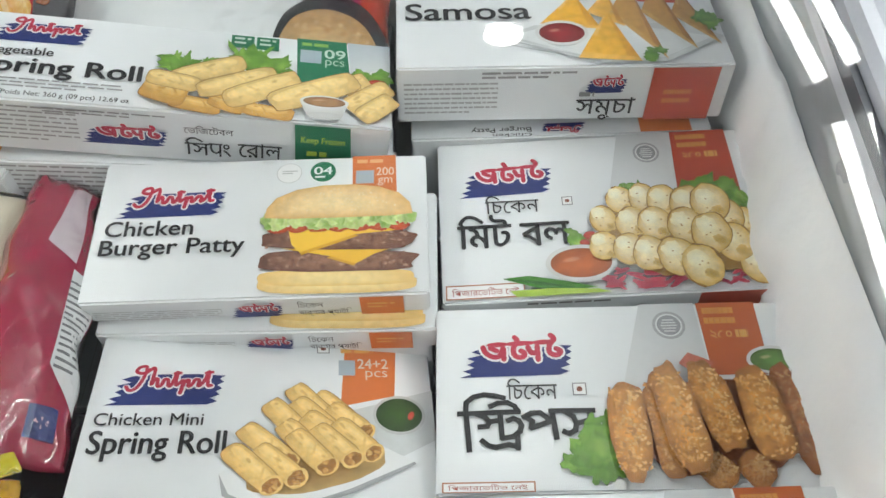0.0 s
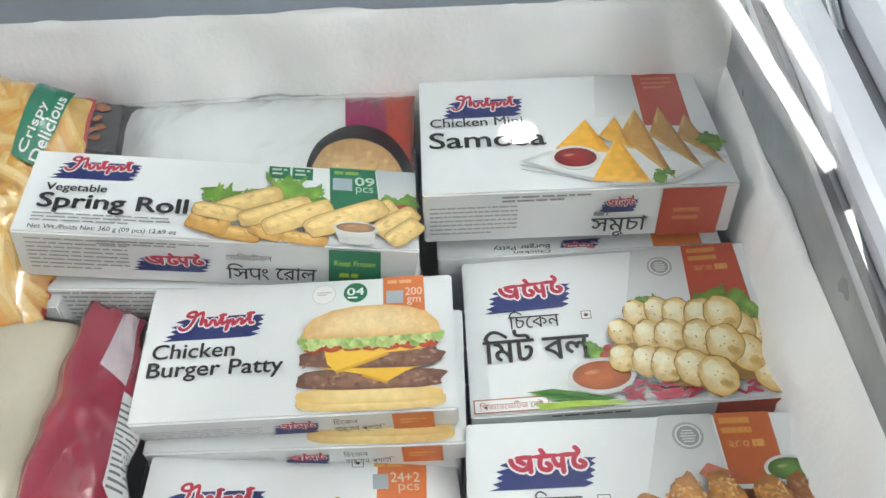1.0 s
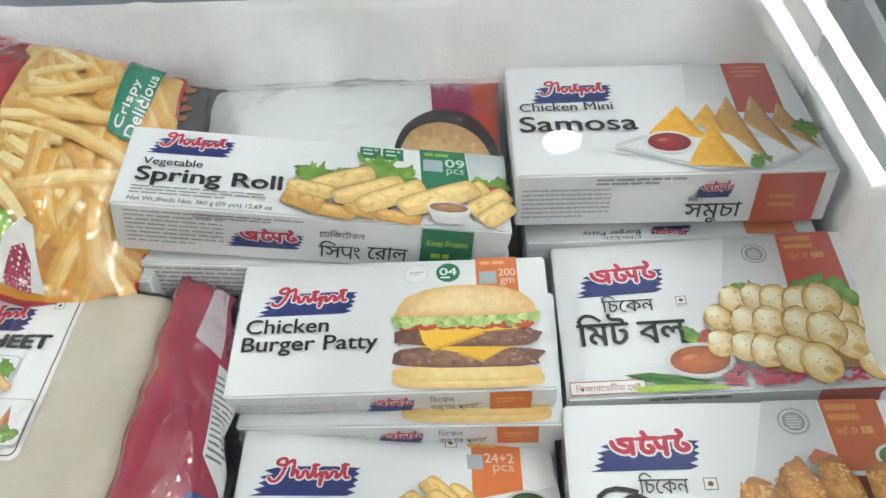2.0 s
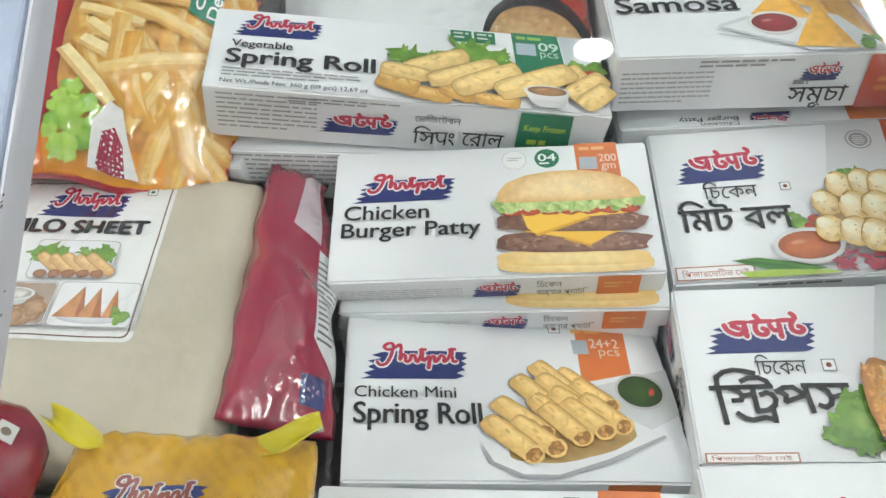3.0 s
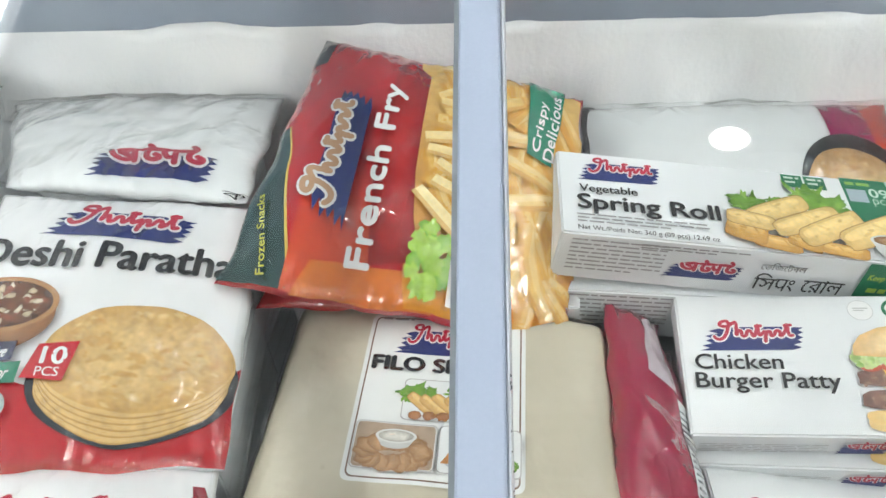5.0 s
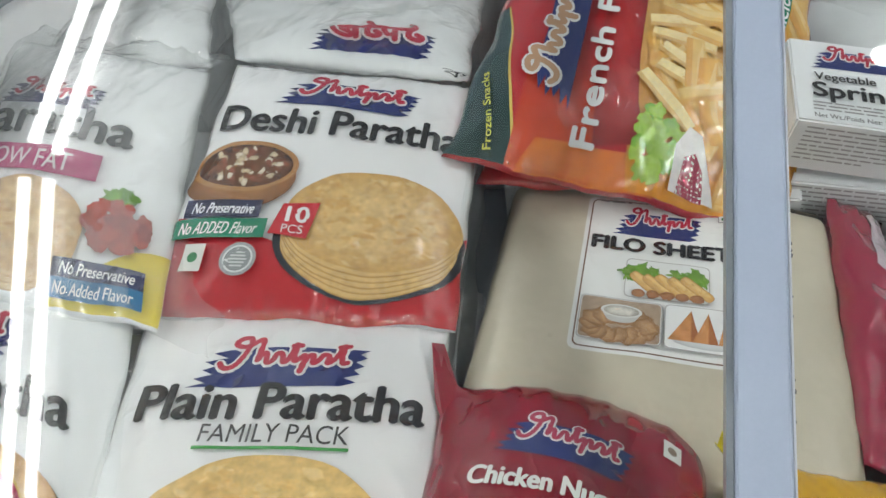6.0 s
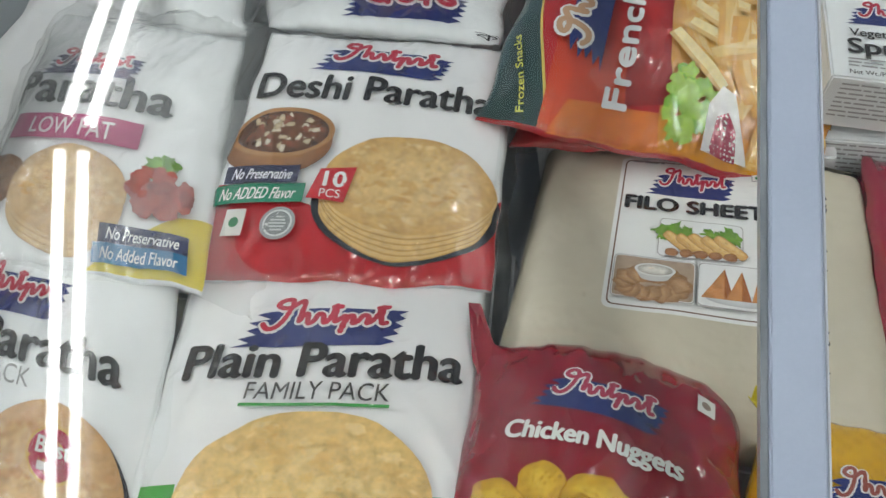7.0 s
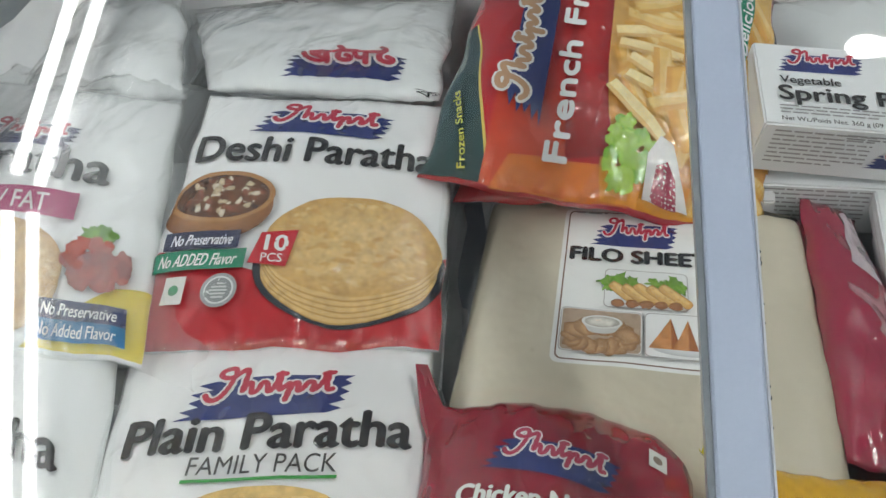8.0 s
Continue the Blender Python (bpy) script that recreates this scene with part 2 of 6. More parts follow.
def glyph_mesh(body, bold):
    """Outlines of a line of lettering, filled, as flat points and faces."""
    if (body, bold) in GLYPHS:
        return GLYPHS[body, bold]
    curve = bpy.data.curves.new("lettering", "FONT")
    curve.body = body
    ob = new("lettering", curve)
    outline = ob.to_curve(bpy.context.evaluated_depsgraph_get())
    loops = []
    for spline in outline.splines:
        knots, loop = list(spline.bezier_points), []
        for a, b in zip(knots, knots[1:] + knots[:1]):
            straight = (a.handle_right - a.co).cross(b.co - a.co).length < 1e-5 and (b.handle_left - b.co).cross(b.co - a.co).length < 1e-5
            n = 1 if straight else 4
            for k in range(n):
                f = k / n
                q = a.co * (1 - f) ** 3 + a.handle_right * 3 * f * (1 - f) ** 2 + b.handle_left * 3 * f * f * (1 - f) + b.co * f ** 3
                if not loop or (loop[-1] - q).length > 1e-4:
                    loop.append(q.copy())
        if len(loop) > 2:
            loops.append(loop)
    ob.to_curve_clear()
    bpy.data.objects.remove(ob)
    bpy.data.curves.remove(curve)

    def area(loop):
        return sum(a.x * b.y - b.x * a.y for a, b in zip(loop, loop[1:] + loop[:1])) / 2

    def inside(q, loop):
        hit = False
        for a, b in zip(loop, loop[1:] + loop[:1]):
            if (a.y > q.y) != (b.y > q.y) and q.x < (b.x - a.x) * (q.y - a.y) / (b.y - a.y) + a.x:
                hit = not hit
        return hit
    pts, faces = [], []
    sign = area(max(loops, key=lambda v: abs(area(v)))) if loops else 1
    for loop in loops:
        if area(loop) * sign > 0:
            group = [loop] + [h for h in loops if area(h) * sign < 0 and inside(h[0], loop)]
            base = len(pts)
            pts += [(q.x, q.y) for v in group for q in v]
            faces += [tuple(base + k for k in f) for f in tessellate_polygon(group)]
    pts = np.array(pts) if pts else np.zeros((0, 2))
    GLYPHS[body, bold] = (pts, faces)
    return GLYPHS[body, bold]


class Print:
    """Ink shapes on a face of a pack. Places run 0..1 across and 0..1 down the face; face(a, b, lift) gives the point."""

    def __init__(self, pack, face, width, height, mat, fine=0.02):
        self.owner, self.face, self.w, self.h, self.mat, self.fine = pack, face, width, height, mat, fine
        self.film, self.broad = fine < 0.01, 0
        self.lift, self.verts, self.faces, self.inks = (0.0003 if self.film else 0.0002), [], [], []

    def add(self, pts, faces, cols, over=False):
        """Lays one shape over the last; larger shapes lie a little prouder, as they follow the face less closely."""
        xs, ys = [q[0] * self.w for q in pts], [q[1] * self.h for q in pts]
        size = max(max(xs) - min(xs), max(ys) - min(ys))
        step = 0.000004
        if not over and size > 0.008:
            step = 0.000012
        if not over and size > 0.03 and self.broad < 26:
            self.broad, step = self.broad + 1, 0.00005 if self.film else 0.00002
        self.lift += step
        if self.film:
            pts, faces, cols = self.split(pts, faces, cols)
        base = len(self.verts)
        self.verts += [self.face(a, b, self.lift) for a, b in pts]
        self.faces += [tuple(base + i for i in f) for f in faces]
        self.inks += cols

    def split(self, pts, faces, cols):
        """Cuts large faces up, so that the ink follows the bag's swell."""
        pts, cols, out = [tuple(q) for q in pts], [tuple(q) for q in cols], []
        work = [(f[0], f[k], f[k + 1]) for f in faces for k in range(1, len(f) - 1)]
        middle = {}
        while work:
            tri = work.pop()
            long, cut = 0, 0
            for k in range(3):
                a, b = pts[tri[k]], pts[tri[(k + 1) % 3]]
                d = math.hypot((a[0] - b[0]) * self.w, (a[1] - b[1]) * self.h)
                if d > long:
                    long, cut = d, k
            if long <= self.fine:
                out.append(tri)
                continue
            a, b, c = tri[cut], tri[(cut + 1) % 3], tri[(cut + 2) % 3]
            key = (min(a, b), max(a, b))
            if key not in middle:
                middle[key] = len(pts)
                pts.append(mixed(pts[a], pts[b], 0.5))
                cols.append(mixed(cols[a], cols[b], 0.5))
            work += [(a, middle[key], c), (middle[key], b, c)]
        return pts, out, cols

    def done(self, name, label=""):
        if self.verts:
            part(name, mesh_of(name, self.verts, self.faces, self.mat, self.inks), self.owner, label)
        self.verts, self.faces, self.inks = [], [], []

    def rect(self, x0, y0, x1, y1, col, grain=0.0):
        self.quad([(x0, y0), (x1, y0), (x1, y1), (x0, y1)], col, grain)

    def quad(self, c, col, grain=0.0, col2=None):
        size = max(abs(c[1][0] - c[0][0]) * self.w, abs(c[2][0] - c[3][0]) * self.w)
        tall = max(abs(c[3][1] - c[0][1]), abs(c[2][1] - c[1][1])) * self.h
        n, m = max(1, math.ceil(size / self.fine)), max(1, math.ceil(tall / self.fine))
        pts, cols = [], []
        col2 = col2 or col
        for j in range(m + 1):
            for i in range(n + 1):
                s, t = i / n, j / m
                top = [c[0][k] + (c[1][k] - c[0][k]) * s for k in (0, 1)]
                low = [c[3][k] + (c[2][k] - c[3][k]) * s for k in (0, 1)]
                pts.append((top[0] + (low[0] - top[0]) * t, top[1] + (low[1] - top[1]) * t))
                cols.append((*[p + (q - p) * t for p, q in zip(col, col2)], grain))
        faces = [(j * (n + 1) + i, (j + 1) * (n + 1) + i, (j + 1) * (n + 1) + i + 1, j * (n + 1) + i + 1) for j in range(m) for i in range(n)]
        self.add(pts, faces, cols)

    def star(self, ring, col, rim=None, grain=0.0, centre=None, rings=3):
        """A star-shaped outline, shaded from its middle to its rim."""
        rim = rim or col
        n = len(ring)
        cx, cy = centre or (sum(p[0] for p in ring) / n, sum(p[1] for p in ring) / n)
        pts, cols, faces = [(cx, cy)], [(*col, grain)], []
        for k in range(1, rings + 1):
            f = k / rings
            g = f * f
            for x, y in ring:
                pts.append((cx + (x - cx) * f, cy + (y - cy) * f))
                cols.append((*[a + (b - a) * g for a, b in zip(col, rim)], grain))
        for i in range(n):
            faces.append((0, 1 + (i + 1) % n, 1 + i)[::-1])
            for k in range(rings - 1):
                a, b = 1 + k * n + i, 1 + k * n + (i + 1) % n
                faces.append((a, b, b + n, a + n))
        self.add(pts, faces, cols)

    def blob(self, x, y, rx, ry, col, rim=None, grain=0.0, turn=0.0, rough=0.0, n=20, seed=0, shift=(0, 0), power=2.0):
        """An ellipse in metres on the face, turned, with an uneven or squarish rim."""
        ring = []
        ct, st = math.cos(radians(turn)), math.sin(radians(turn))
        for i in range(n):
            a = 2 * math.pi * i / n
            r = 1 + rough * noise.noise((math.cos(a) * 2.2 + seed * 3.7, math.sin(a) * 2.2, seed * 1.3))
            c, s = math.cos(a), math.sin(a)
            px = rx * r * math.copysign(abs(c) ** (2 / power), c)
            py = ry * r * math.copysign(abs(s) ** (2 / power), s)
            ring.append((x + (px * ct - py * st) / self.w, y + (px * st + py * ct) / self.h))
        self.star(ring, col, rim, grain, (x + shift[0] / self.w, y + shift[1] / self.h))

    def poly(self, pts, col, grain=0.0):
        tris = tessellate_polygon([[Vector((x * self.w, y * self.h, 0)) for x, y in pts]])
        self.add(pts, [tuple(t) for t in tris], [(*col, grain)] * len(pts))

    def text(self, body, x, y, width, height, col, bold=0.0, turn=0.0, lean=0.0, line=None):
        """Lettering whose box starts at x and stands on the line y; width and height of the box as shares of the face."""
        pts, faces = glyph_mesh(body, bold)
        if not len(pts):
            return
        lo, hi = pts.min(0), pts.max(0)
        ct, st = math.cos(radians(turn)), math.sin(radians(turn))
        out = []
        for px, py in pts:
            a = (px - lo[0]) / (hi[0] - lo[0]) * width * self.w
            b = (py - lo[1]) / (hi[1] - lo[1]) * height * self.h
            a += lean * b
            out.append((x + (a * ct + b * st) / self.w, y + (a * st - b * ct) / self.h))
        weight = bold * height * self.h * 1.5
        for dx, dy in ((0, 0), (1, 0), (-1, 0), (0, 0.7), (0, -0.7)) if bold else ((0, 0),):
            self.add([(a + dx * weight / self.w, b + dy * weight / self.h) for a, b in out], faces, [(*col, 0.0)] * len(out), over=(dx, dy) != (0, 0))

    def bars(self, x0, y0, x1, y1, rows, col, seed=0, fill=0.55, unit=1.0):
        """Lines of small print too fine to read, as plain bars."""
        rnd = random.Random(seed)
        step = (y1 - y0) / rows
        for r in range(rows):
            x = x0
            end = x1 if r < rows - 1 else x0 + (x1 - x0) * 0.7
            while x < end:
                wide = unit * (0.004 + 0.009 * rnd.random()) / self.w
                b = min(x + wide, end)
                self.quad([(x, y0 + r * step), (b, y0 + r * step), (b, y0 + r * step + step * fill), (x, y0 + r * step + step * fill)], col)
                x += wide + unit * 0.0014 / self.w


# inks
BLACK, WHITE, NAVY = (0.018, 0.018, 0.02), (0.82, 0.82, 0.82), (0.018, 0.03, 0.15)
SCRIPT, ORANGE, BRICK = (0.46, 0.03, 0.06), (0.62, 0.17, 0.045), (0.46, 0.065, 0.03)
GREEN = (0.012, 0.16, 0.075)
LEAF, LEAF_DARK = (0.22, 0.42, 0.05), (0.07, 0.2, 0.02)


def emblem(p, x, y, w, h, turn=0.0, script=SCRIPT, block=False):
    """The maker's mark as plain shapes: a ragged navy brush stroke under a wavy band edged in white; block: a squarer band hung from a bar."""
    rnd = random.Random(3)
    ct, st = math.cos(radians(turn)), math.sin(radians(turn))

    def at(a, b):
        px, py = (a - 0.5) * w * p.w, (b - 0.5) * h * p.h
        return (x + w / 2 + (px * ct - py * st) / p.w, y + h / 2 + (px * st + py * ct) / p.h)
    left = [(0.0 + rnd.random() * 0.04 + k * 0.012 + (0.07 if k % 2 else 0.0), 0.99 - k * 0.072) for k in range(10)]
    right = [(1.0 - rnd.random() * 0.04 - (9 - k) * 0.004 - k * 0.012 - (0.06 if k % 2 else 0.0), 0.31 + k * 0.073) for k in range(10)]
    p.poly([at(a, b) for a, b in left + [(0.3, 0.30), (0.7, 0.28)] + right], NAVY)
    if block:
        runs = [[(0.13, 0.30), (0.88, 0.22)], [(0.16, 0.32), (0.18, 0.52), (0.27, 0.66), (0.33, 0.58), (0.35, 0.30), (0.35, 0.76)], [(0.22, 0.36), (0.30, 0.48)],
                [(0.45, 0.06), (0.49, 0.20), (0.44, 0.34), (0.44, 0.62), (0.52, 0.68), (0.55, 0.54), (0.50, 0.46)], [(0.66, 0.28), (0.66, 0.80)], [(0.57, 0.34), (0.60, 0.56), (0.65, 0.52)],
                [(0.78, 0.02), (0.83, 0.16), (0.77, 0.30), (0.76, 0.56), (0.84, 0.64), (0.88, 0.50), (0.82, 0.42)]]
        wide_white, wide_ink = 0.042, 0.024
    else:
        runs = [[(0.10, 0.66), (0.13, 0.80), (0.19, 0.76), (0.24, 0.50), (0.27, 0.10), (0.19, 0.12), (0.16, 0.28), (0.25, 0.34), (0.345, 0.06), (0.315, 0.70), (0.345, 0.46), (0.375, 0.46), (0.375, 0.70), (0.42, 0.64), (0.43, 0.46), (0.47, 0.48), (0.475, 0.70), (0.51, 0.62),
                 (0.545, 0.16), (0.535, 0.68), (0.575, 0.58), (0.61, 0.46), (0.585, 0.98), (0.615, 0.52), (0.66, 0.48), (0.65, 0.70), (0.69, 0.62), (0.71, 0.46), (0.755, 0.50), (0.735, 0.70), (0.79, 0.58), (0.835, 0.14), (0.82, 0.68), (0.87, 0.64)], [(0.51, 0.32), (0.58, 0.30)], [(0.79, 0.30), (0.87, 0.27)]]
        wide_white, wide_ink = 0.031, 0.017
    mm = w * p.w
    for wide, col in ((wide_white, WHITE), (wide_ink, script)):
        for line in runs:
            line = [(0.5 + (a - 0.5) * 0.88, 0.03 + 0.82 * b) for a, b in line]
            pts = [mixed(line[k], line[k + 1], q / 3) for k in range(len(line) - 1) for q in range(3)] + [line[-1]]
            pts = [tuple((pts[max(0, k - 1)][q] + pts[k][q] + pts[min(len(pts) - 1, k + 1)][q]) / 3 for q in (0, 1)) for k in range(len(pts))]
            for k in range(len(pts) - 1):
                (xa, ya), (xb, yb) = at(*pts[k]), at(*pts[k + 1])
                dx, dy = (xb - xa) * p.w, (yb - ya) * p.h
                p.blob((xa + xb) / 2, (ya + yb) / 2, math.hypot(dx, dy) / 2 + wide * mm * 0.8, wide * mm, col, n=8, turn=math.degrees(math.atan2(dy, dx)))


# ---- the room ----
def room():
    def slab(name, lo, hi, mat, label, category):
        me = bevelled_box(name, lo, hi, mat, 0)
        tagged(new(name, me), label, category, kind="structure")
    slab("floor", (-6, -5, -0.1), (5, 4, 0), FLOOR, "grey tiled shop floor under the freezer", "floor")
    slab("ceiling", (-6, -5, 2.72), (5, 4, 2.82), CEILING, "pale ceiling carrying the tube lights", "ceiling")
    slab("wall_north", (-6, 4, 0), (5, 4.15, 2.72), ROOM_WALL, "plain pale shop wall", "wall")
    slab("wall_south", (-6, -5.15, 0), (5, -5, 2.72), ROOM_WALL, "plain pale shop wall", "wall")
    slab("wall_east", (5, -5.15, 0), (5.15, 4.15, 2.72), ROOM_WALL, "plain pale shop wall", "wall")
    slab("wall_west", (-6.15, -5.15, 0), (-6, 4.15, 2.72), ROOM_WALL, "plain pale shop wall", "wall")


def round_bar(name, p0, p1, r, mat, n=14):
    p0, p1 = Vector(p0), Vector(p1)
    d = (p1 - p0).normalized()
    a = d.orthogonal().normalized()
    b = d.cross(a)
    return swept(name, [(r * math.cos(2 * math.pi * k / n), r * math.sin(2 * math.pi * k / n)) for k in range(n)], [(p0, a, b), (p1, a, b)], mat, True)


def tube_light(x, y):
    """A batten with two fluorescent tubes, 1.2 m long, running away from the viewer. Also copied as unseen fill lamps.
    """
    t = thing("tube_light", "twin white fluorescent tubes on a ceiling batten", "ceiling light", "tube lights on the ceiling", at=(x, y, 2.72))
    part("batten", bevelled_box("batten", (-0.065, -0.59, -0.05), (0.065, 0.59, 0.0), LAMP_METAL, 0.004), t)
    for s in (-1, 1):
        part("tube", round_bar("tube", (s * 0.042, -0.565, -0.105), (s * 0.042, 0.565, -0.105), 0.017, TUBE), t)
        for e in (-1, 1):
            part("socket", bevelled_box("socket", (s * 0.042 - 0.016, e * 0.578 - 0.012, -0.125), (s * 0.042 + 0.016, e * 0.578 + 0.012, -0.04), LAMP_METAL, 0.003), t)
    return t


def downlight(x, y):
    t = thing("downlight", "oval white downlight set in the ceiling", "ceiling light", at=(x, y, 2.72))
    lens = part("lens", round_bar("lens", (0, 0, -0.012), (0, 0, 0), 0.047, SPOT, 40), t)
    lens.scale = (1, 0.6, 1)
    ring = [((0.048 + 0.012 * c), 0.012 * s) for c, s in ((1, -1), (1, 0), (0, 0), (0, -1.3))]
    path = [((0, 0, 0), (math.cos(a), math.sin(a), 0), (0, 0, 1)) for a in [2 * math.pi * k / 40 for k in range(41)]]
    part("bezel", swept("bezel", ring, path, LAMP_METAL), t).scale = (1, 0.62, 1)


room()
tubes = tube_light(-2.08, -0.32)
# unseen battens, invented to spread even light over the freezer
for px, py in ((-2.08, -1.53), (-1.5, 2.1), (1.5, -1.29), (3.3, 0.2), (-4.4, 0.2), (3.3, -1.1), (-4.4, -1.1), (-0.5, -2.9), (0.6, -2.9)):
    copy_thing(tubes, pose(px, py, 2.72))
for px, py, turn in ((-1.865, 0.864, -20), (0.648, 1.07, 28), (1.135, -0.07, 18)):
    copy_thing(tubes, pose(px, py, 2.72, 0, 0, turn))
downlight(0.15, 0.68)

# ---- the freezer ----
X0, X1, Y0, Y1 = -0.80, 0.245, -0.06, 0.605
BED = 0.56
SLOPE = math.tan(radians(22))


def lid_z(y):
    return 0.855 + (y - 0.15) * SLOPE


def freezer():
    t = thing("chest_freezer", "white chest freezer with a sloping glass top, frosted inside", "freezer", at=(-0.28, 0.27, 0))

    def wall(name, outline, axis, lo, hi, mat, label=""):
        """A plate cut to an outline and given thickness along an axis."""
        verts, n = [], len(outline)
        for v in (lo, hi):
            for a, b in outline:
                verts.append((v, a, b) if axis == "x" else (a, v, b))
        faces = [tuple(range(n)), tuple(range(2 * n - 1, n - 1, -1))] + [(i, i + n, (i + 1) % n + n, (i + 1) % n) for i in range(n)]
        me = mesh_of(name, verts, faces, mat)
        bm = bmesh.new()
        bm.from_mesh(me)
        bmesh.ops.recalc_face_normals(bm, faces=list(bm.faces))
        bmesh.ops.bevel(bm, geom=list(bm.edges), offset=0.003, segments=2, affect="EDGES")
        bm.to_mesh(me)
        bm.free()
        part(name, me, t, label).location = (0.28, -0.27, 0)
    side = [(Y0 - 0.07, 0.06), (Y1 + 0.075, 0.06), (Y1 + 0.075, lid_z(Y1) - 0.02), (Y0 - 0.07, lid_z(Y0) - 0.055)]
    wall("side_panel", side, "x", X0 - 0.075, X0 - 0.002, CABINET)
    wall("side_panel", side, "x", X1 + 0.002, X1 + 0.075, CABINET)
    wall("front_panel", [(X0 - 0.001, 0.06), (X1 + 0.001, 0.06), (X1 + 0.001, lid_z(Y0) - 0.03), (X0 - 0.001, lid_z(Y0) - 0.03)], "y", Y0 - 0.07, Y0 - 0.002, CABINET)
    wall("back_panel", [(X0 - 0.001, 0.06), (X1 + 0.001, 0.06), (X1 + 0.001, lid_z(Y1) - 0.02), (X0 - 0.001, lid_z(Y1) - 0.02)], "y", Y1 + 0.004, Y1 + 0.07, LINER, "blue-grey liner panel")
    wall("bed", [(X0 + 0.001, BED - 0.04), (X1 - 0.001, BED - 0.04), (X1 - 0.001, BED), (X0 + 0.001, BED)], "y", Y0, Y1 + 0.002, LINER)
    wall("plinth", [(X0 - 0.05, 0), (X1 + 0.05, 0), (X1 + 0.05, 0.057), (X0 - 0.05, 0.057)], "y", Y0 - 0.03, Y1 + 0.03, DARK_TRIM)
    for x, e in ((X0 + 0.0015, -1), (X1 - 0.0015, 1)):
        wall("liner", [(Y0 + 0.004, BED + 0.002), (Y1, BED + 0.002), (Y1, lid_z(Y1) - 0.05), (Y0 + 0.004, lid_z(Y0) - 0.05)], "x", min(x, x - e * 0.006), max(x, x - e * 0.006), STEEL_LINER, "grey liner streaked with ice")
    return t


def frost_bank(name, length, height, place, label, depth=0.02, seed=0, roughness=0.009):
    """A bank of frost on a wall: a lumpy sheet that thins out at its top, along x in its own frame, facing -y."""
    nu, nv = int(length / 0.006), 26
    verts, faces = [], []
    for j in range(nv + 1):
        f = j / nv
        for i in range(nu + 1):
            x = i / nu * length
            top = height * (1 + 0.05 * noise.noise((x * 9, seed, 0)) + 0.015 * noise.noise((x * 31, seed, 4)))
            z = f * top
            round_off = (1 - max(0, (f - 0.72) / 0.28) ** 2.2) if f > 0.72 else 1.0
            bulge = depth * (0.55 + 0.45 * math.sin(f * 2.4)) * round_off
            lump = roughness * noise.fractal((x * 14, z * 14, seed), 0.9, 2.0, 4) + 0.0012 * noise.noise((x * 160, z * 160, seed))
            verts.append(place @ Vector((x, -max(0.0006, bulge + lump * min(1, round_off * 1.5)), z)))
    row = nu + 1
    for j in range(nv):
        for i in range(nu):
            a = j * row + i
            faces.append((a, a + 1, a + 1 + row, a + row))
    base = len(verts)
    for j in (0, nv):
        for i in range(row):
            v = place @ Vector((i / nu * length, 0.0, 0.0 if j == 0 else height))
            verts.append(v)
    for i in range(nu):
        faces.append((base + i + 1, base + i, i, i + 1)[::-1])
        a = nv * row + i
        faces.append((a, a + 1, base + row + i + 1, base + row + i))
    me = mesh_of(name, verts, faces, FROST, smooth=True)
    return tagged(new(name, me), label, "frost", kind="stuff")


freezer()
frost_bank("frost", X1 - X0 - 0.004, 0.855 - BED - 0.002, pose(X0 + 0.002, Y1 + 0.003, BED + 0.001), "thick white frost built up on the back wall", 0.012, 1)
frost_bank("frost", Y1 - Y0 - 0.012, 0.803 - BED, pose(X1 - 0.008, Y1 - 0.001, BED + 0.001, 0, 0, -90), "thick white frost built up on the side wall", 0.012, 2)
frost_bank("frost", Y1 - Y0 - 0.012, 0.85 - BED, pose(X0 + 0.008, Y0 + 0.01, BED + 0.001, 0, 0, 90), "thick white frost built up on the side wall", 0.016, 3)


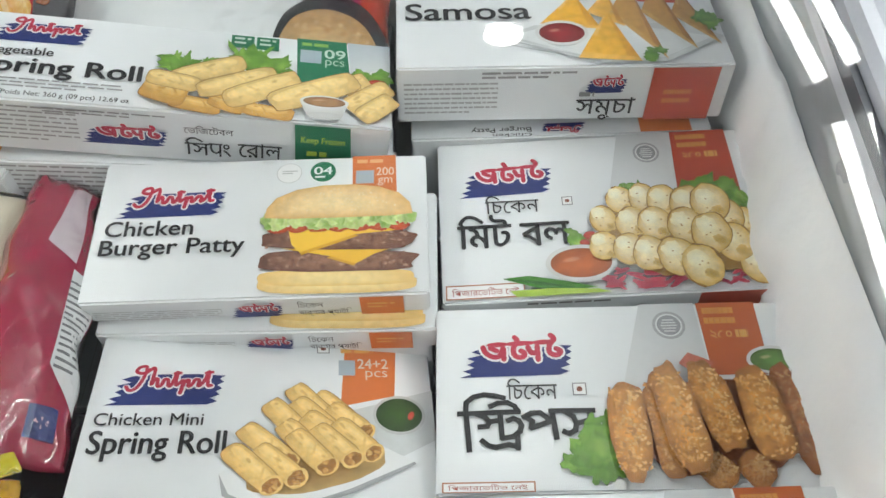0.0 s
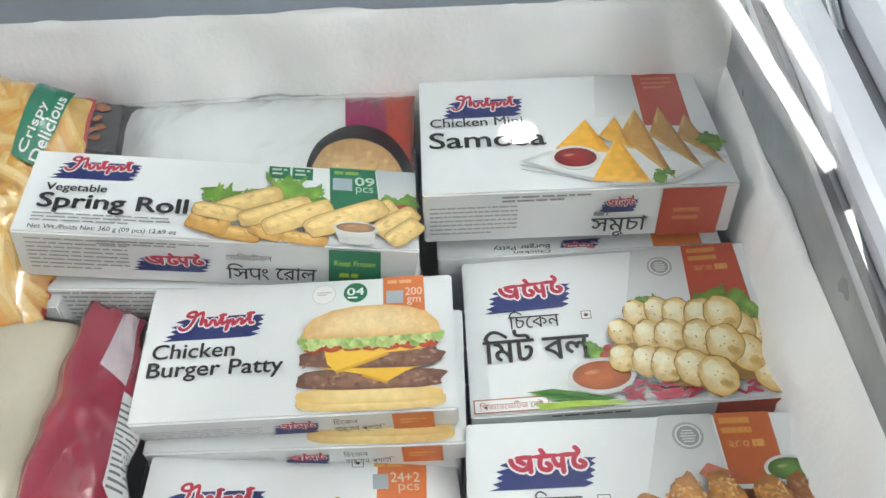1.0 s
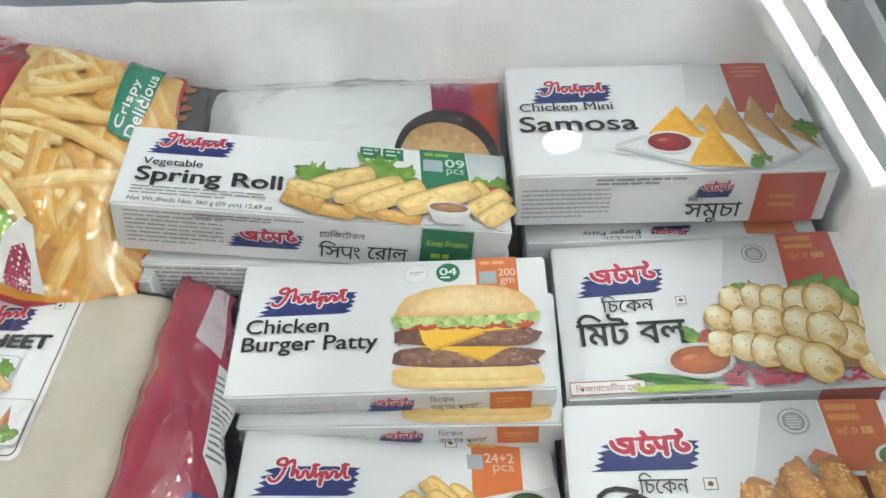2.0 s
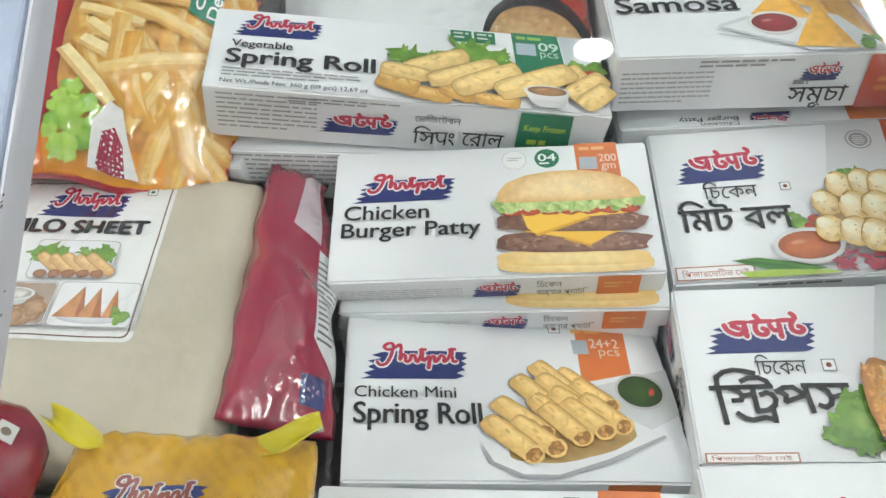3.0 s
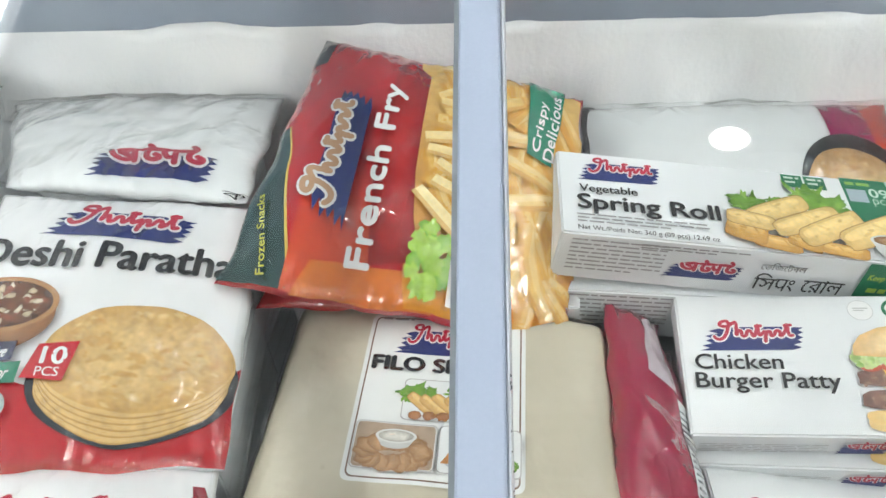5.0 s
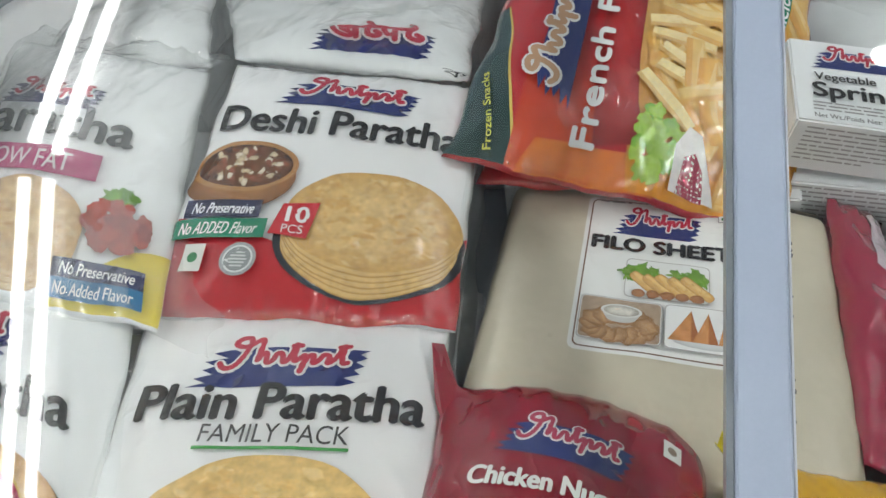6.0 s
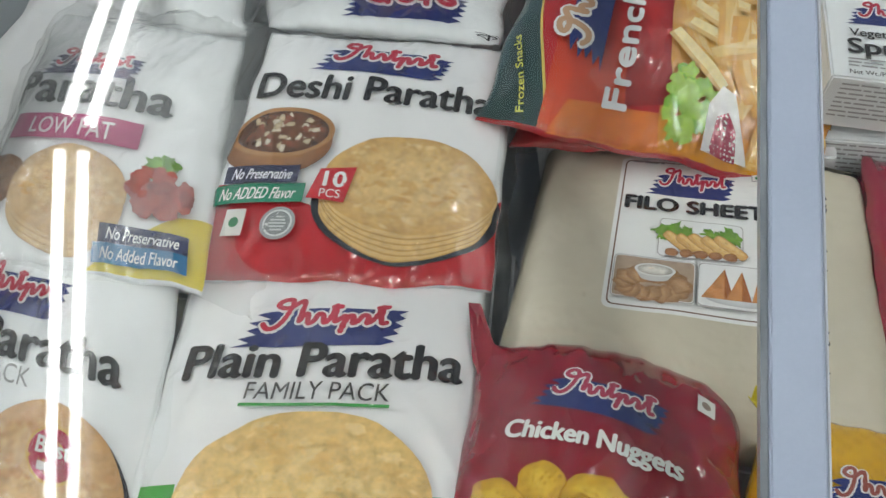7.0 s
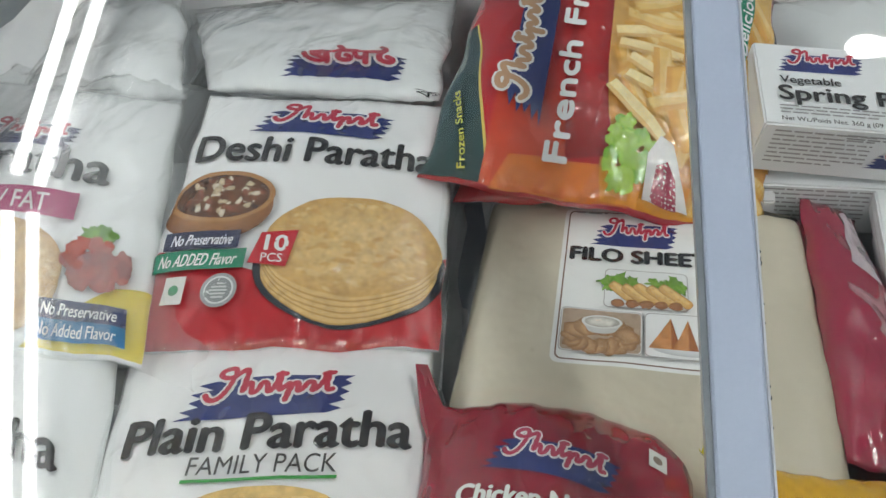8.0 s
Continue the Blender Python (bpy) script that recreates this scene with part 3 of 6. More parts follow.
def lid_frame():
    """The fixed frame round the sloping opening, the two glass panes and the rail between them."""
    up = Vector((0, -math.sin(radians(22)), math.cos(radians(22))))
    along = Vector((0, math.cos(radians(22)), math.sin(radians(22))))

    def on(x, y, h=0.0):
        return Vector((x, y, lid_z(y))) + up * h
    frame_thing = thing("freezer_surround", "grey-white plastic surround of the freezer opening", "freezer surround", at=on(-0.28, Y0 - 0.05, -0.03))
    shift = -frame_thing.location

    def strip(name, profile, a, b, across, parent, mat, label="", smooth=False):
        me = swept(name, profile, [(a + shift, across, up), (b + shift, across, up)], mat, smooth)
        return part(name, me, parent, label)
    # side strips: a rounded inner lip, a groove and an outer ridge
    lip = [(0.0, -0.03), (0.0, -0.002), (0.003, 0.003), (0.008, 0.004), (0.027, -0.004), (0.027, -0.03)]
    groove = [(0.0275, -0.03), (0.0275, -0.006), (0.034, -0.006), (0.034, -0.03)]
    ridge = [(0.0345, -0.03), (0.0345, 0.004), (0.042, 0.013), (0.062, 0.016), (0.085, 0.010), (0.095, -0.008), (0.095, -0.03)]
    for x, sgn in ((0.205, 1), (X0 + 0.04, -1)):
        across = Vector((sgn, 0, 0))
        lo, hi = (Vector((x + sgn * 0.006, y, 0.876 + 0.11 * y)) for y in (Y0 - 0.06, Y1 + 0.06))
        strip("side_lip", lip, lo, hi, across, frame_thing, TRIM_PLASTIC)
        strip("groove", groove, lo, hi, across, frame_thing, DARK_TRIM, "dark rubber groove")
        strip("side_ridge", ridge, lo, hi, across, frame_thing, TRIM_PLASTIC)
        strip("seal", [(-0.004, -0.016), (-0.004, -0.008), (-0.0005, -0.008), (-0.0005, -0.016)], lo, hi, across, frame_thing, DARK_TRIM, "dark rubber seal")
    for y, sgn in ((Y1 - 0.0, 1), (Y0 + 0.02, -1)):
        me = swept("end_strip", [(0, -0.03), (0, 0.004), (0.006, 0.01), (0.05, 0.01), (0.055, 0.0), (0.055, -0.03)],
                   [(on(X0 + 0.0395, y) + shift, along * sgn, up), (on(0.2045, y) + shift, along * sgn, up)], LID_PLASTIC)
        part("end_strip", me, frame_thing)
    # panes
    for name, xa, xb, h in (("glass_lid", X0 + 0.041, -0.262, -0.0055), ("glass_lid", -0.262, 0.204, -0.0055)):
        lid = thing(name, "clear sliding glass lid in the freezer top", "glass lid", "sliding lids", at=on((xa + xb) / 2, 0.27, h))
        verts = [on(x, y, h + k) - lid.location for k in (0.0, 0.004) for x, y in ((xa, Y0 + 0.021), (xb, Y0 + 0.021), (xb, Y1 - 0.001), (xa, Y1 - 0.001))]
        pane = part("pane", mesh_of("pane", verts[4:], [(0, 1, 2, 3)], GLASS), lid, "clear glass pane")
        pane.visible_shadow = False
        for k, yy in (("front_edge", Y0 + 0.0215), ("back_edge", Y1 - 0.0065)):
            me = swept(k, [(0, -0.004), (0, 0.0035), (0.005, 0.0035), (0.005, -0.004)], [(on(xa + 0.003, yy, h) - lid.location, along, up), (on(xb - 0.003, yy, h) - lid.location, along, up)], TRIM_PLASTIC)
            part(k, me, lid)
    # rail
    rail = thing("lid_rail", "pale blue-white aluminium rail with a scuffed edge between the lids", "rail", at=on(-0.25, 0.15, 0))
    a, b = on(-0.2365, Y0 + 0.022) - rail.location, on(-0.282, Y1 - 0.002) - rail.location
    across = Vector((1, 0, 0))
    part("top_face", swept("top_face", [(-0.0105, -0.012), (-0.0105, 0.0045), (-0.0095, 0.0055), (0.0085, 0.0055), (0.0095, 0.0045), (0.0095, -0.012)], [(a, across, up), (b, across, up)], LID_PLASTIC), rail)
    part("edge_strip", swept("edge_strip", [(0.0097, -0.016), (0.0097, 0.002), (0.0103, 0.0026), (0.0112, 0.002), (0.0112, -0.016)], [(a, across, up), (b, across, up)], TRIM_PLASTIC), rail, "grey-white edge with dark chips")
    part("dark_edge", swept("dark_edge", [(-0.0135, -0.014), (-0.0135, 0.0), (-0.0107, 0.0), (-0.0107, -0.014)], [(a, across, up), (b, across, up)], STEEL_LINER), rail, "grey metal edge")
    rnd = random.Random(8)
    for k in range(40):
        f = 0.12 + rnd.random() ** 1.2 * 0.32
        c = a + (b - a) * f + across * 0.0113 + up * rnd.choice((0.0018, 0.0015, -0.002, -0.006, -0.009))
        bm = bmesh.new()
        bmesh.ops.create_icosphere(bm, subdivisions=1, radius=0.0003 + 0.0004 * rnd.random())
        for v in bm.verts:
            v.co = c + Vector((v.co.x, v.co.y * (1 + 2 * rnd.random()), v.co.z * 0.4))
        part("chip", bm_mesh("chip", bm, DARK_TRIM), rail)


lid_frame()


# ---- packs ----
def carton(label, at, w, d, h, rx=0, ry=0, rz=0, category="food box", group="food boxes"):
    """A folding carton: body with worn bevelled edges, and end flaps set in. at: the middle of its top. Returns it with its top and front faces for printing."""
    m = pose(*at, rx, ry, rz)
    base = m @ Vector((0, 0, -h))
    t = thing("food_box", label, category, group, at=base)
    loc = Matrix.Translation(-base) @ m
    bm = bmesh.new()
    bmesh.ops.create_cube(bm, size=1)
    for v in bm.verts:
        v.co = Vector((v.co.x * w, v.co.y * d, (v.co.z - 0.5) * h))
    bmesh.ops.bevel(bm, geom=list(bm.edges), offset=0.0012, segments=2, affect="EDGES")
    bmesh.ops.subdivide_edges(bm, edges=[e for e in bm.edges if e.calc_length() > 0.05], cuts=7, use_grid_fill=True)
    sd = at[0] * 37 + at[1] * 11
    for v in bm.verts:
        q = v.co * 13
        swell = 0.0004 * math.cos(math.pi * v.co.x / w) * math.cos(math.pi * v.co.y / d)
        v.co.z += swell if v.co.z > -h / 2 else 0
        v.co.y += 0.0005 * noise.noise((q.x, sd, q.z))
        v.co = loc @ v.co
    body = part("carton_body", bm_mesh("carton_body", bm, CARTON), t)
    for s in (-1, 1):
        lines = [((-d / 2 + 0.002, -h * 0.52), (d / 2 - 0.002, -h * 0.52)), ((-d / 2 + 0.008, -0.0025), (d / 2 - 0.008, -0.0025))]
        verts, faces = [], []
        for (ya, za), (yb, zb) in lines:
            k = len(verts)
            verts += [loc @ Vector((s * (w / 2 + 0.0004), y, z)) for y, z in ((ya, za), (yb, zb), (yb, zb - 0.0007), (ya, za - 0.0007))]
            faces.append((k, k + 1, k + 2, k + 3))
        part("flap_joint", mesh_of("flap_joint", verts, faces, CARTON_INNER), body)
    swell = lambda a, b: 0.0004 * math.cos(math.pi * (a - 0.5)) * math.cos(math.pi * (b - 0.5))
    top = lambda a, b, lift: loc @ Vector(((a - 0.5) * w, (0.5 - b) * d, lift + swell(a, b)))
    front = lambda a, b, lift: loc @ Vector(((a - 0.5) * w, -d / 2 - lift - 0.0004, -b * h))
    side = lambda a, b, lift: loc @ Vector((-w / 2 - lift - 0.0004, (a - 0.5) * d * -1, -b * h))
    return t, Print(t, top, w, d, INK), Print(t, front, w, h, INK), Print(t, side, d, h, INK)


def pillow(name, label, corners, thick, mat, category="food bag", group="bags of frozen food", seed=0, wrinkle=0.0016, seal=0.05, edge=1.0, bow=(0, 0, 0, 0), flat=2.6):
    """A filled film bag over four corners (far left, far right, near right, near left): two sheets that meet in a seam, crimped flat at its seals."""
    c = [Vector(p) for p in corners]
    nrm = (c[1] - c[3]).cross(c[0] - c[2]).normalized()
    base = sum(c, Vector()) / 4 - nrm * thick * 0.5
    wid = ((c[1] - c[0]).length + (c[2] - c[3]).length) / 2
    dep = ((c[0] - c[3]).length + (c[1] - c[2]).length) / 2
    t = thing(name, label, category, group, at=base)
    far, right = (c[0] + c[1] - c[2] - c[3]).normalized(), (c[1] + c[2] - c[0] - c[3]).normalized()

    def swell(a, b):
        e = (1 - abs(2 * a - 1) ** flat) * (1 - abs(2 * b - 1) ** flat)
        return max(0.0, e) ** 0.55

    def face(a, b, lift=0.0, side=1):
        a, b = min(1, max(0, a)), min(1, max(0, b))
        p = c[0] * (1 - a) * (1 - b) + c[1] * a * (1 - b) + c[2] * a * b + c[3] * (1 - a) * b
        p += far * (bow[0] * (1 - b) - bow[2] * b) * math.sin(math.pi * a) + right * (bow[1] * a - bow[3] * (1 - a)) * math.sin(math.pi * b)
        rim = 0.0028 * wrinkle / 0.0016
        p += far * rim * noise.noise((a * wid * 30, b * 3, seed + 9.0)) * (2 * abs(b - 0.5)) ** 3 + right * rim * noise.noise((b * dep * 30, a * 3, seed + 5.0)) * (2 * abs(a - 0.5)) ** 3
        s = swell(a, b)
        lump = noise.fractal((a * wid * 22 + seed, b * dep * 22, seed * 1.7), 0.9, 2.0, 2) * wrinkle * 1.4
        pucker = wrinkle * 0.8 * math.sin(a * wid * 420 + 3 * noise.noise((a * 9, b * 9, seed))) * math.exp(-min(b, 1 - b) * dep / 0.012)
        crease = 0.0
        for turn, size in ((0.6, 1.0), (-0.5, 0.8), (2.2, 0.7)):
            u, v = a * wid * math.cos(turn) + b * dep * math.sin(turn), b * dep * math.cos(turn) - a * wid * math.sin(turn)
            bend = abs(noise.noise((u * 26 + seed * 2, v * 7, seed + turn)))
            crease += wrinkle * 0.45 * size * max(0.0, 1 - bend / 0.17) ** 1.5 * max(0.0, 0.5 + noise.noise((u * 9, v * 9, seed + 20)))
        drop = -thick * 0.5
        return p + nrm * (drop + side * thick * 0.5 * s + (lump + pucker + crease) * (0.3 + 0.7 * s) + lift * side) - base
    nu, nv = max(18, int(wid / 0.0024)), max(18, int(dep / 0.0024))
    verts, faces = [], []
    for side in (1, -1):
        k = len(verts)
        for j in range(nv + 1):
            for i in range(nu + 1):
                verts.append(face(i / nu, j / nv, 0.0, side))
        for j in range(nv):
            for i in range(nu):
                a = k + j * (nu + 1) + i
                q = (a, a + nu + 1, a + nu + 2, a + 1)
                faces.append(q if side > 0 else q[::-1])
    me = mesh_of("film", verts, faces, mat, smooth=True)
    bm = bmesh.new()
    bm.from_mesh(me)
    bmesh.ops.remove_doubles(bm, verts=list(bm.verts), dist=0.0002)
    bm.to_mesh(me)
    bm.free()
    part("film", me, t)
    return t, Print(t, face, wid, dep, INK_FILM, 0.0034), face


def column(x, y, w, d, top, rz=0, h=0.038):
    """Plain cartons stacked underneath, down to the freezer's bed."""
    n = max(1, int((top - BED) / h))
    step = (top - BED) / n
    rnd = random.Random(int(x * 1000) * 7 + int(y * 1000))
    for k in range(n):
        carton("plain white food carton stacked below others", (x + rnd.uniform(-1, 1) * 0.003, y + rnd.uniform(-1, 1) * 0.003, top - k * step - 0.0008), w, d, step - 0.0012, 0, 0, rz + rnd.uniform(-1, 1), group="boxes stacked below")


# ---- printed pictures ----
def lettuce(p, x, y, rx, ry, seed=0, n=14, tone=0.0):
    """Ruffled leaves: many small frilled patches in several greens. Radii in metres."""
    rnd = random.Random(seed)
    for k in range(n):
        a, r = rnd.uniform(0, 6.28), math.sqrt(rnd.random()) * 0.8
        s = rnd.uniform(0.3, 0.55)
        c = mixed(LEAF, LEAF_DARK, rnd.random() * 0.8 + tone)
        p.blob(x + math.cos(a) * r * rx / p.w, y + math.sin(a) * r * ry / p.h, rx * s, ry * s * 1.1, mixed(c, (0.5, 0.68, 0.2), rnd.random() * 0.35), mixed(c, LEAF_DARK, 0.4), 0.8, rnd.uniform(0, 180), 0.9, 22, seed * 31 + k)


def fried_roll(p, x, y, length, radius, turn, seed=0, tone=(0.62, 0.34, 0.08), end=True, split=0.35):
    """A fried roll lying at an angle: a wrapped body, dark below and light along its back, with a lapped edge and an open end."""
    rnd = random.Random(seed)
    dark, light = mixed(tone, (0.34, 0.13, 0.015), 0.6), mixed(tone, (0.95, 0.74, 0.34), 0.5)
    ct, st = math.cos(radians(turn)), math.sin(radians(turn))

    def off(a, b):
        return (x + (a * ct - b * st) / p.w, y + (a * st + b * ct) / p.h)
    p.blob(x, y, length / 2 * 1.02, radius * 1.07, mixed(dark, (0.2, 0.08, 0.01), 0.5), mixed(dark, (0.2, 0.08, 0.01), 0.5), 0.4, turn, 0.06, 26, seed, power=5)
    p.blob(x, y, length / 2, radius, tone, mixed(tone, dark, 0.6), 0.45, turn, 0.06, 26, seed, power=5)
    for side, wide, col in ((-0.30, 0.46, mixed(tone, light, 0.55)), (-0.38, 0.22, light)):
        cx, cy = off(-length * 0.03, radius * side)
        p.blob(cx, cy, length * 0.43, radius * wide, col, mixed(tone, col, 0.35), 0.4, turn, 0.15, 18, seed + 5, power=3.5)
    a0 = rnd.uniform(-0.2, 0.15) * length
    lap = [off(a0, -radius * 0.9), off(a0 + radius * 0.7, 0), off(a0 + radius * 0.3, radius * 0.92), off(a0 + radius * 0.05, radius * 0.92), off(a0 + radius * 0.42, 0), off(a0 - radius * 0.2, -radius * 0.9)]
    p.poly(lap, mixed(tone, dark, 0.2), 0.4)
    for k in range(3):
        cx, cy = off(rnd.uniform(-0.4, 0.3) * length, rnd.uniform(-0.5, 0.6) * radius)
        p.blob(cx, cy, radius * rnd.uniform(0.2, 0.5), radius * 0.16, mixed(tone, dark, 0.5), mixed(tone, dark, 0.15), 0.5, turn + rnd.uniform(-15, 15), 0.4, 12, seed + k)
    if end:
        cx, cy = off(length * 0.47, 0)
        p.blob(cx, cy, radius * 0.80, radius * 1.02, light, mixed(tone, dark, 0.3), 0.4, turn, 0.12, 20, seed + 7)
        p.blob(cx, cy, radius * 0.58, radius * 0.78, (0.30, 0.13, 0.03), (0.42, 0.2, 0.05), 0.8, turn, 0.3, 18, seed + 8)
        for k in range(5):
            a = rnd.uniform(0, 6.28)
            c = mixed((0.74, 0.46, 0.16), (0.50, 0.22, 0.06), rnd.random())
            p.blob(cx + math.cos(a) * radius * 0.3 / p.w, cy + math.sin(a) * radius * 0.4 / p.h, radius * 0.26, radius * 0.15, c, mixed(c, dark, 0.5), 0.6, rnd.uniform(0, 180), 0.4, 10, seed + 9 + k)


def dip_bowl(p, x, y, rx, ry, fill, rim=(0.78, 0.78, 0.76), body=0.0):
    if body:
        p.quad([(x - rx / p.w, y), (x + rx / p.w, y), (x + rx * 0.72 / p.w, y + body / p.h), (x - rx * 0.72 / p.w, y + body / p.h)], (0.72, 0.72, 0.70), 0.05, (0.5, 0.5, 0.49))
        p.blob(x, y + body / p.h, rx * 0.72, ry * 0.6, (0.55, 0.55, 0.54), (0.5, 0.5, 0.49))
    p.blob(x, y, rx, ry, rim, mixed(rim, (0.4, 0.4, 0.4), 0.35), n=30)
    p.blob(x, y, rx * 0.86, ry * 0.8, fill, mixed(fill, (0.03, 0.01, 0.0), 0.45), 0.7, n=26)
    p.blob(x - rx * 0.25 / p.w, y - ry * 0.2 / p.h, rx * 0.3, ry * 0.16, mixed(fill, (0.9, 0.6, 0.4), 0.35), fill, 0.6, -8, 0.5, 12, 3)


def crumbed_strip(p, x0, y0, x1, y1, radius, seed, dark=0.0):
    """A crumbed chicken strip from end to end, its crust a crowd of small crumbs."""
    rnd = random.Random(seed)
    dx, dy = (x1 - x0) * p.w, (y1 - y0) * p.h
    length, turn = math.hypot(dx, dy), math.degrees(math.atan2(dy, dx))
    base = mixed((0.86, 0.40, 0.08), (0.30, 0.08, 0.03), dark)
    deep = mixed(base, (0.14, 0.03, 0.006), 0.65)
    p.blob((x0 + x1) / 2, (y0 + y1) / 2, length / 2 + radius * 0.5, radius, base, deep, 0.9, turn, 0.2, 34, seed, power=2.7)
    nx, ny = -dy / length, dx / length
    for k in range(190):
        f, s = rnd.random(), rnd.uniform(-0.88, 0.88)
        lit = 0.5 - 0.5 * s + rnd.uniform(-0.3, 0.3)
        c = mixed(mixed(base, deep, 0.15), (0.98, 0.66, 0.28), 0.85 * max(0, min(1, lit))) if rnd.random() < 0.8 else mixed(base, deep, 0.6)
        c = mixed(c, deep, dark * 0.6)
        p.blob(x0 + (x1 - x0) * f + nx * s * radius * 0.9 / p.w, y0 + (y1 - y0) * f + ny * s * radius * 0.9 / p.h, radius * rnd.uniform(0.06, 0.16), radius * rnd.uniform(0.05, 0.11), c, mixed(c, deep, 0.35), 0.5, rnd.uniform(0, 180), 0.6, 8, seed + k)


def flatbread(p, x, y, rx, ry, seed=0, tone=(0.72, 0.47, 0.17), spots=46, stack=0, turn=0.0, step=0.004):
    """A round flatbread with browned blisters; stack: further breads seen below its near edge."""
    rnd = random.Random(seed)
    for k in range(stack, 0, -1):
        c = mixed(tone, (0.42, 0.22, 0.05), 0.25 + 0.12 * (k % 2))
        p.blob(x, y + k * step / p.h, rx * (1 - 0.006 * k), ry, mixed(tone, (0.8, 0.6, 0.3), 0.2), mixed(c, (0.3, 0.13, 0.03), 0.3), 0.5, turn, 0.03, 44, seed + k)
        p.blob(x, y + (k * step - 0.0009) / p.h, rx * (1 - 0.006 * k), ry, mixed(tone, (0.85, 0.66, 0.36), 0.3), mixed(tone, (0.85, 0.66, 0.36), 0.15), 0.5, turn, 0.03, 44, seed + k)
    p.blob(x, y, rx, ry, mixed(tone, (0.86, 0.66, 0.34), 0.35), mixed(tone, (0.5, 0.27, 0.07), 0.35), 0.6, turn, 0.035, 48, seed)
    for k in range(spots * 2):
        a, r = rnd.uniform(0, 6.28), math.sqrt(rnd.random()) * 0.92
        z = rnd.uniform(0.025, 0.10)
        c = mixed(tone, (0.52, 0.21, 0.03), rnd.uniform(0.1, 0.5)) if rnd.random() < 0.6 else mixed(tone, (0.92, 0.76, 0.44), 0.4)
        p.blob(x + math.cos(a) * r * rx / p.w, y + math.sin(a) * r * ry / p.h, rx * z, ry * z * rnd.uniform(0.4, 0.9), mixed(c, tone, 0.2), mixed(c, tone, 0.75), 0.45, rnd.uniform(-30, 30), 0.9, 12, seed + k)


def round_seal(p, x, y, r, col=(0.36, 0.37, 0.38)):
    p.blob(x, y, r, r, col, col, n=30)
    p.blob(x, y, r * 0.82, r * 0.82, (0.68, 0.69, 0.70), n=28)
    p.blob(x, y, r * 0.72, r * 0.72, (0.27, 0.28, 0.29), n=26)
    for k in range(5):
        p.rect(x - r * (0.5 - 0.08 * abs(k - 2)) / p.w, y + r * (-0.42 + k * 0.2) / p.h, x + r * (0.5 - 0.08 * abs(k - 2)) / p.w, y + r * (-0.32 + k * 0.2) / p.h, (0.6, 0.61, 0.62))
    for k in range(16):
        a = k * math.pi / 8
        p.blob(x + math.cos(a) * r * 0.91 / p.w, y + math.sin(a) * r * 0.91 / p.h, r * 0.05, r * 0.05, (0.3, 0.3, 0.32), n=6)


def food_mark(p, x, y, s, dot=(0.22, 0.06, 0.03)):
    """The small square with a dot; s: half its side in metres."""
    for k, c in ((1.0, (0.2, 0.2, 0.2)), (0.84, WHITE)):
        p.rect(x - s * k / p.w, y - s * k / p.h, x + s * k / p.w, y + s * k / p.h, c)
    p.blob(x, y, s * 0.42, s * 0.42, dot, n=14)


def frozen_band(p, corners, col, count, x, y, w, h, tint=(0.70, 0.36, 0.10)):
    """The coloured band at a carton's far edge with its net count; the fine words in it are plain bars."""
    p.quad(corners, col, 0.05)
    p.bars(x - w * 0.55, y - h * 0.55, x + w, y - h * 0.3, 1, tint, 3, 0.9)
    if count:
        p.rect(x - w * 0.62, y + h * 0.05, x - w * 0.08, y + h * 0.8, (0.36, 0.42, 0.48))
        p.text(count[0], x, y + h * 0.45, w, h * 0.48, (0.62, 0.58, 0.52), 0.01)
        p.text(count[1], x + w * 0.25, y + h * 1.02, w * 0.72, h * 0.46, (0.58, 0.52, 0.46))


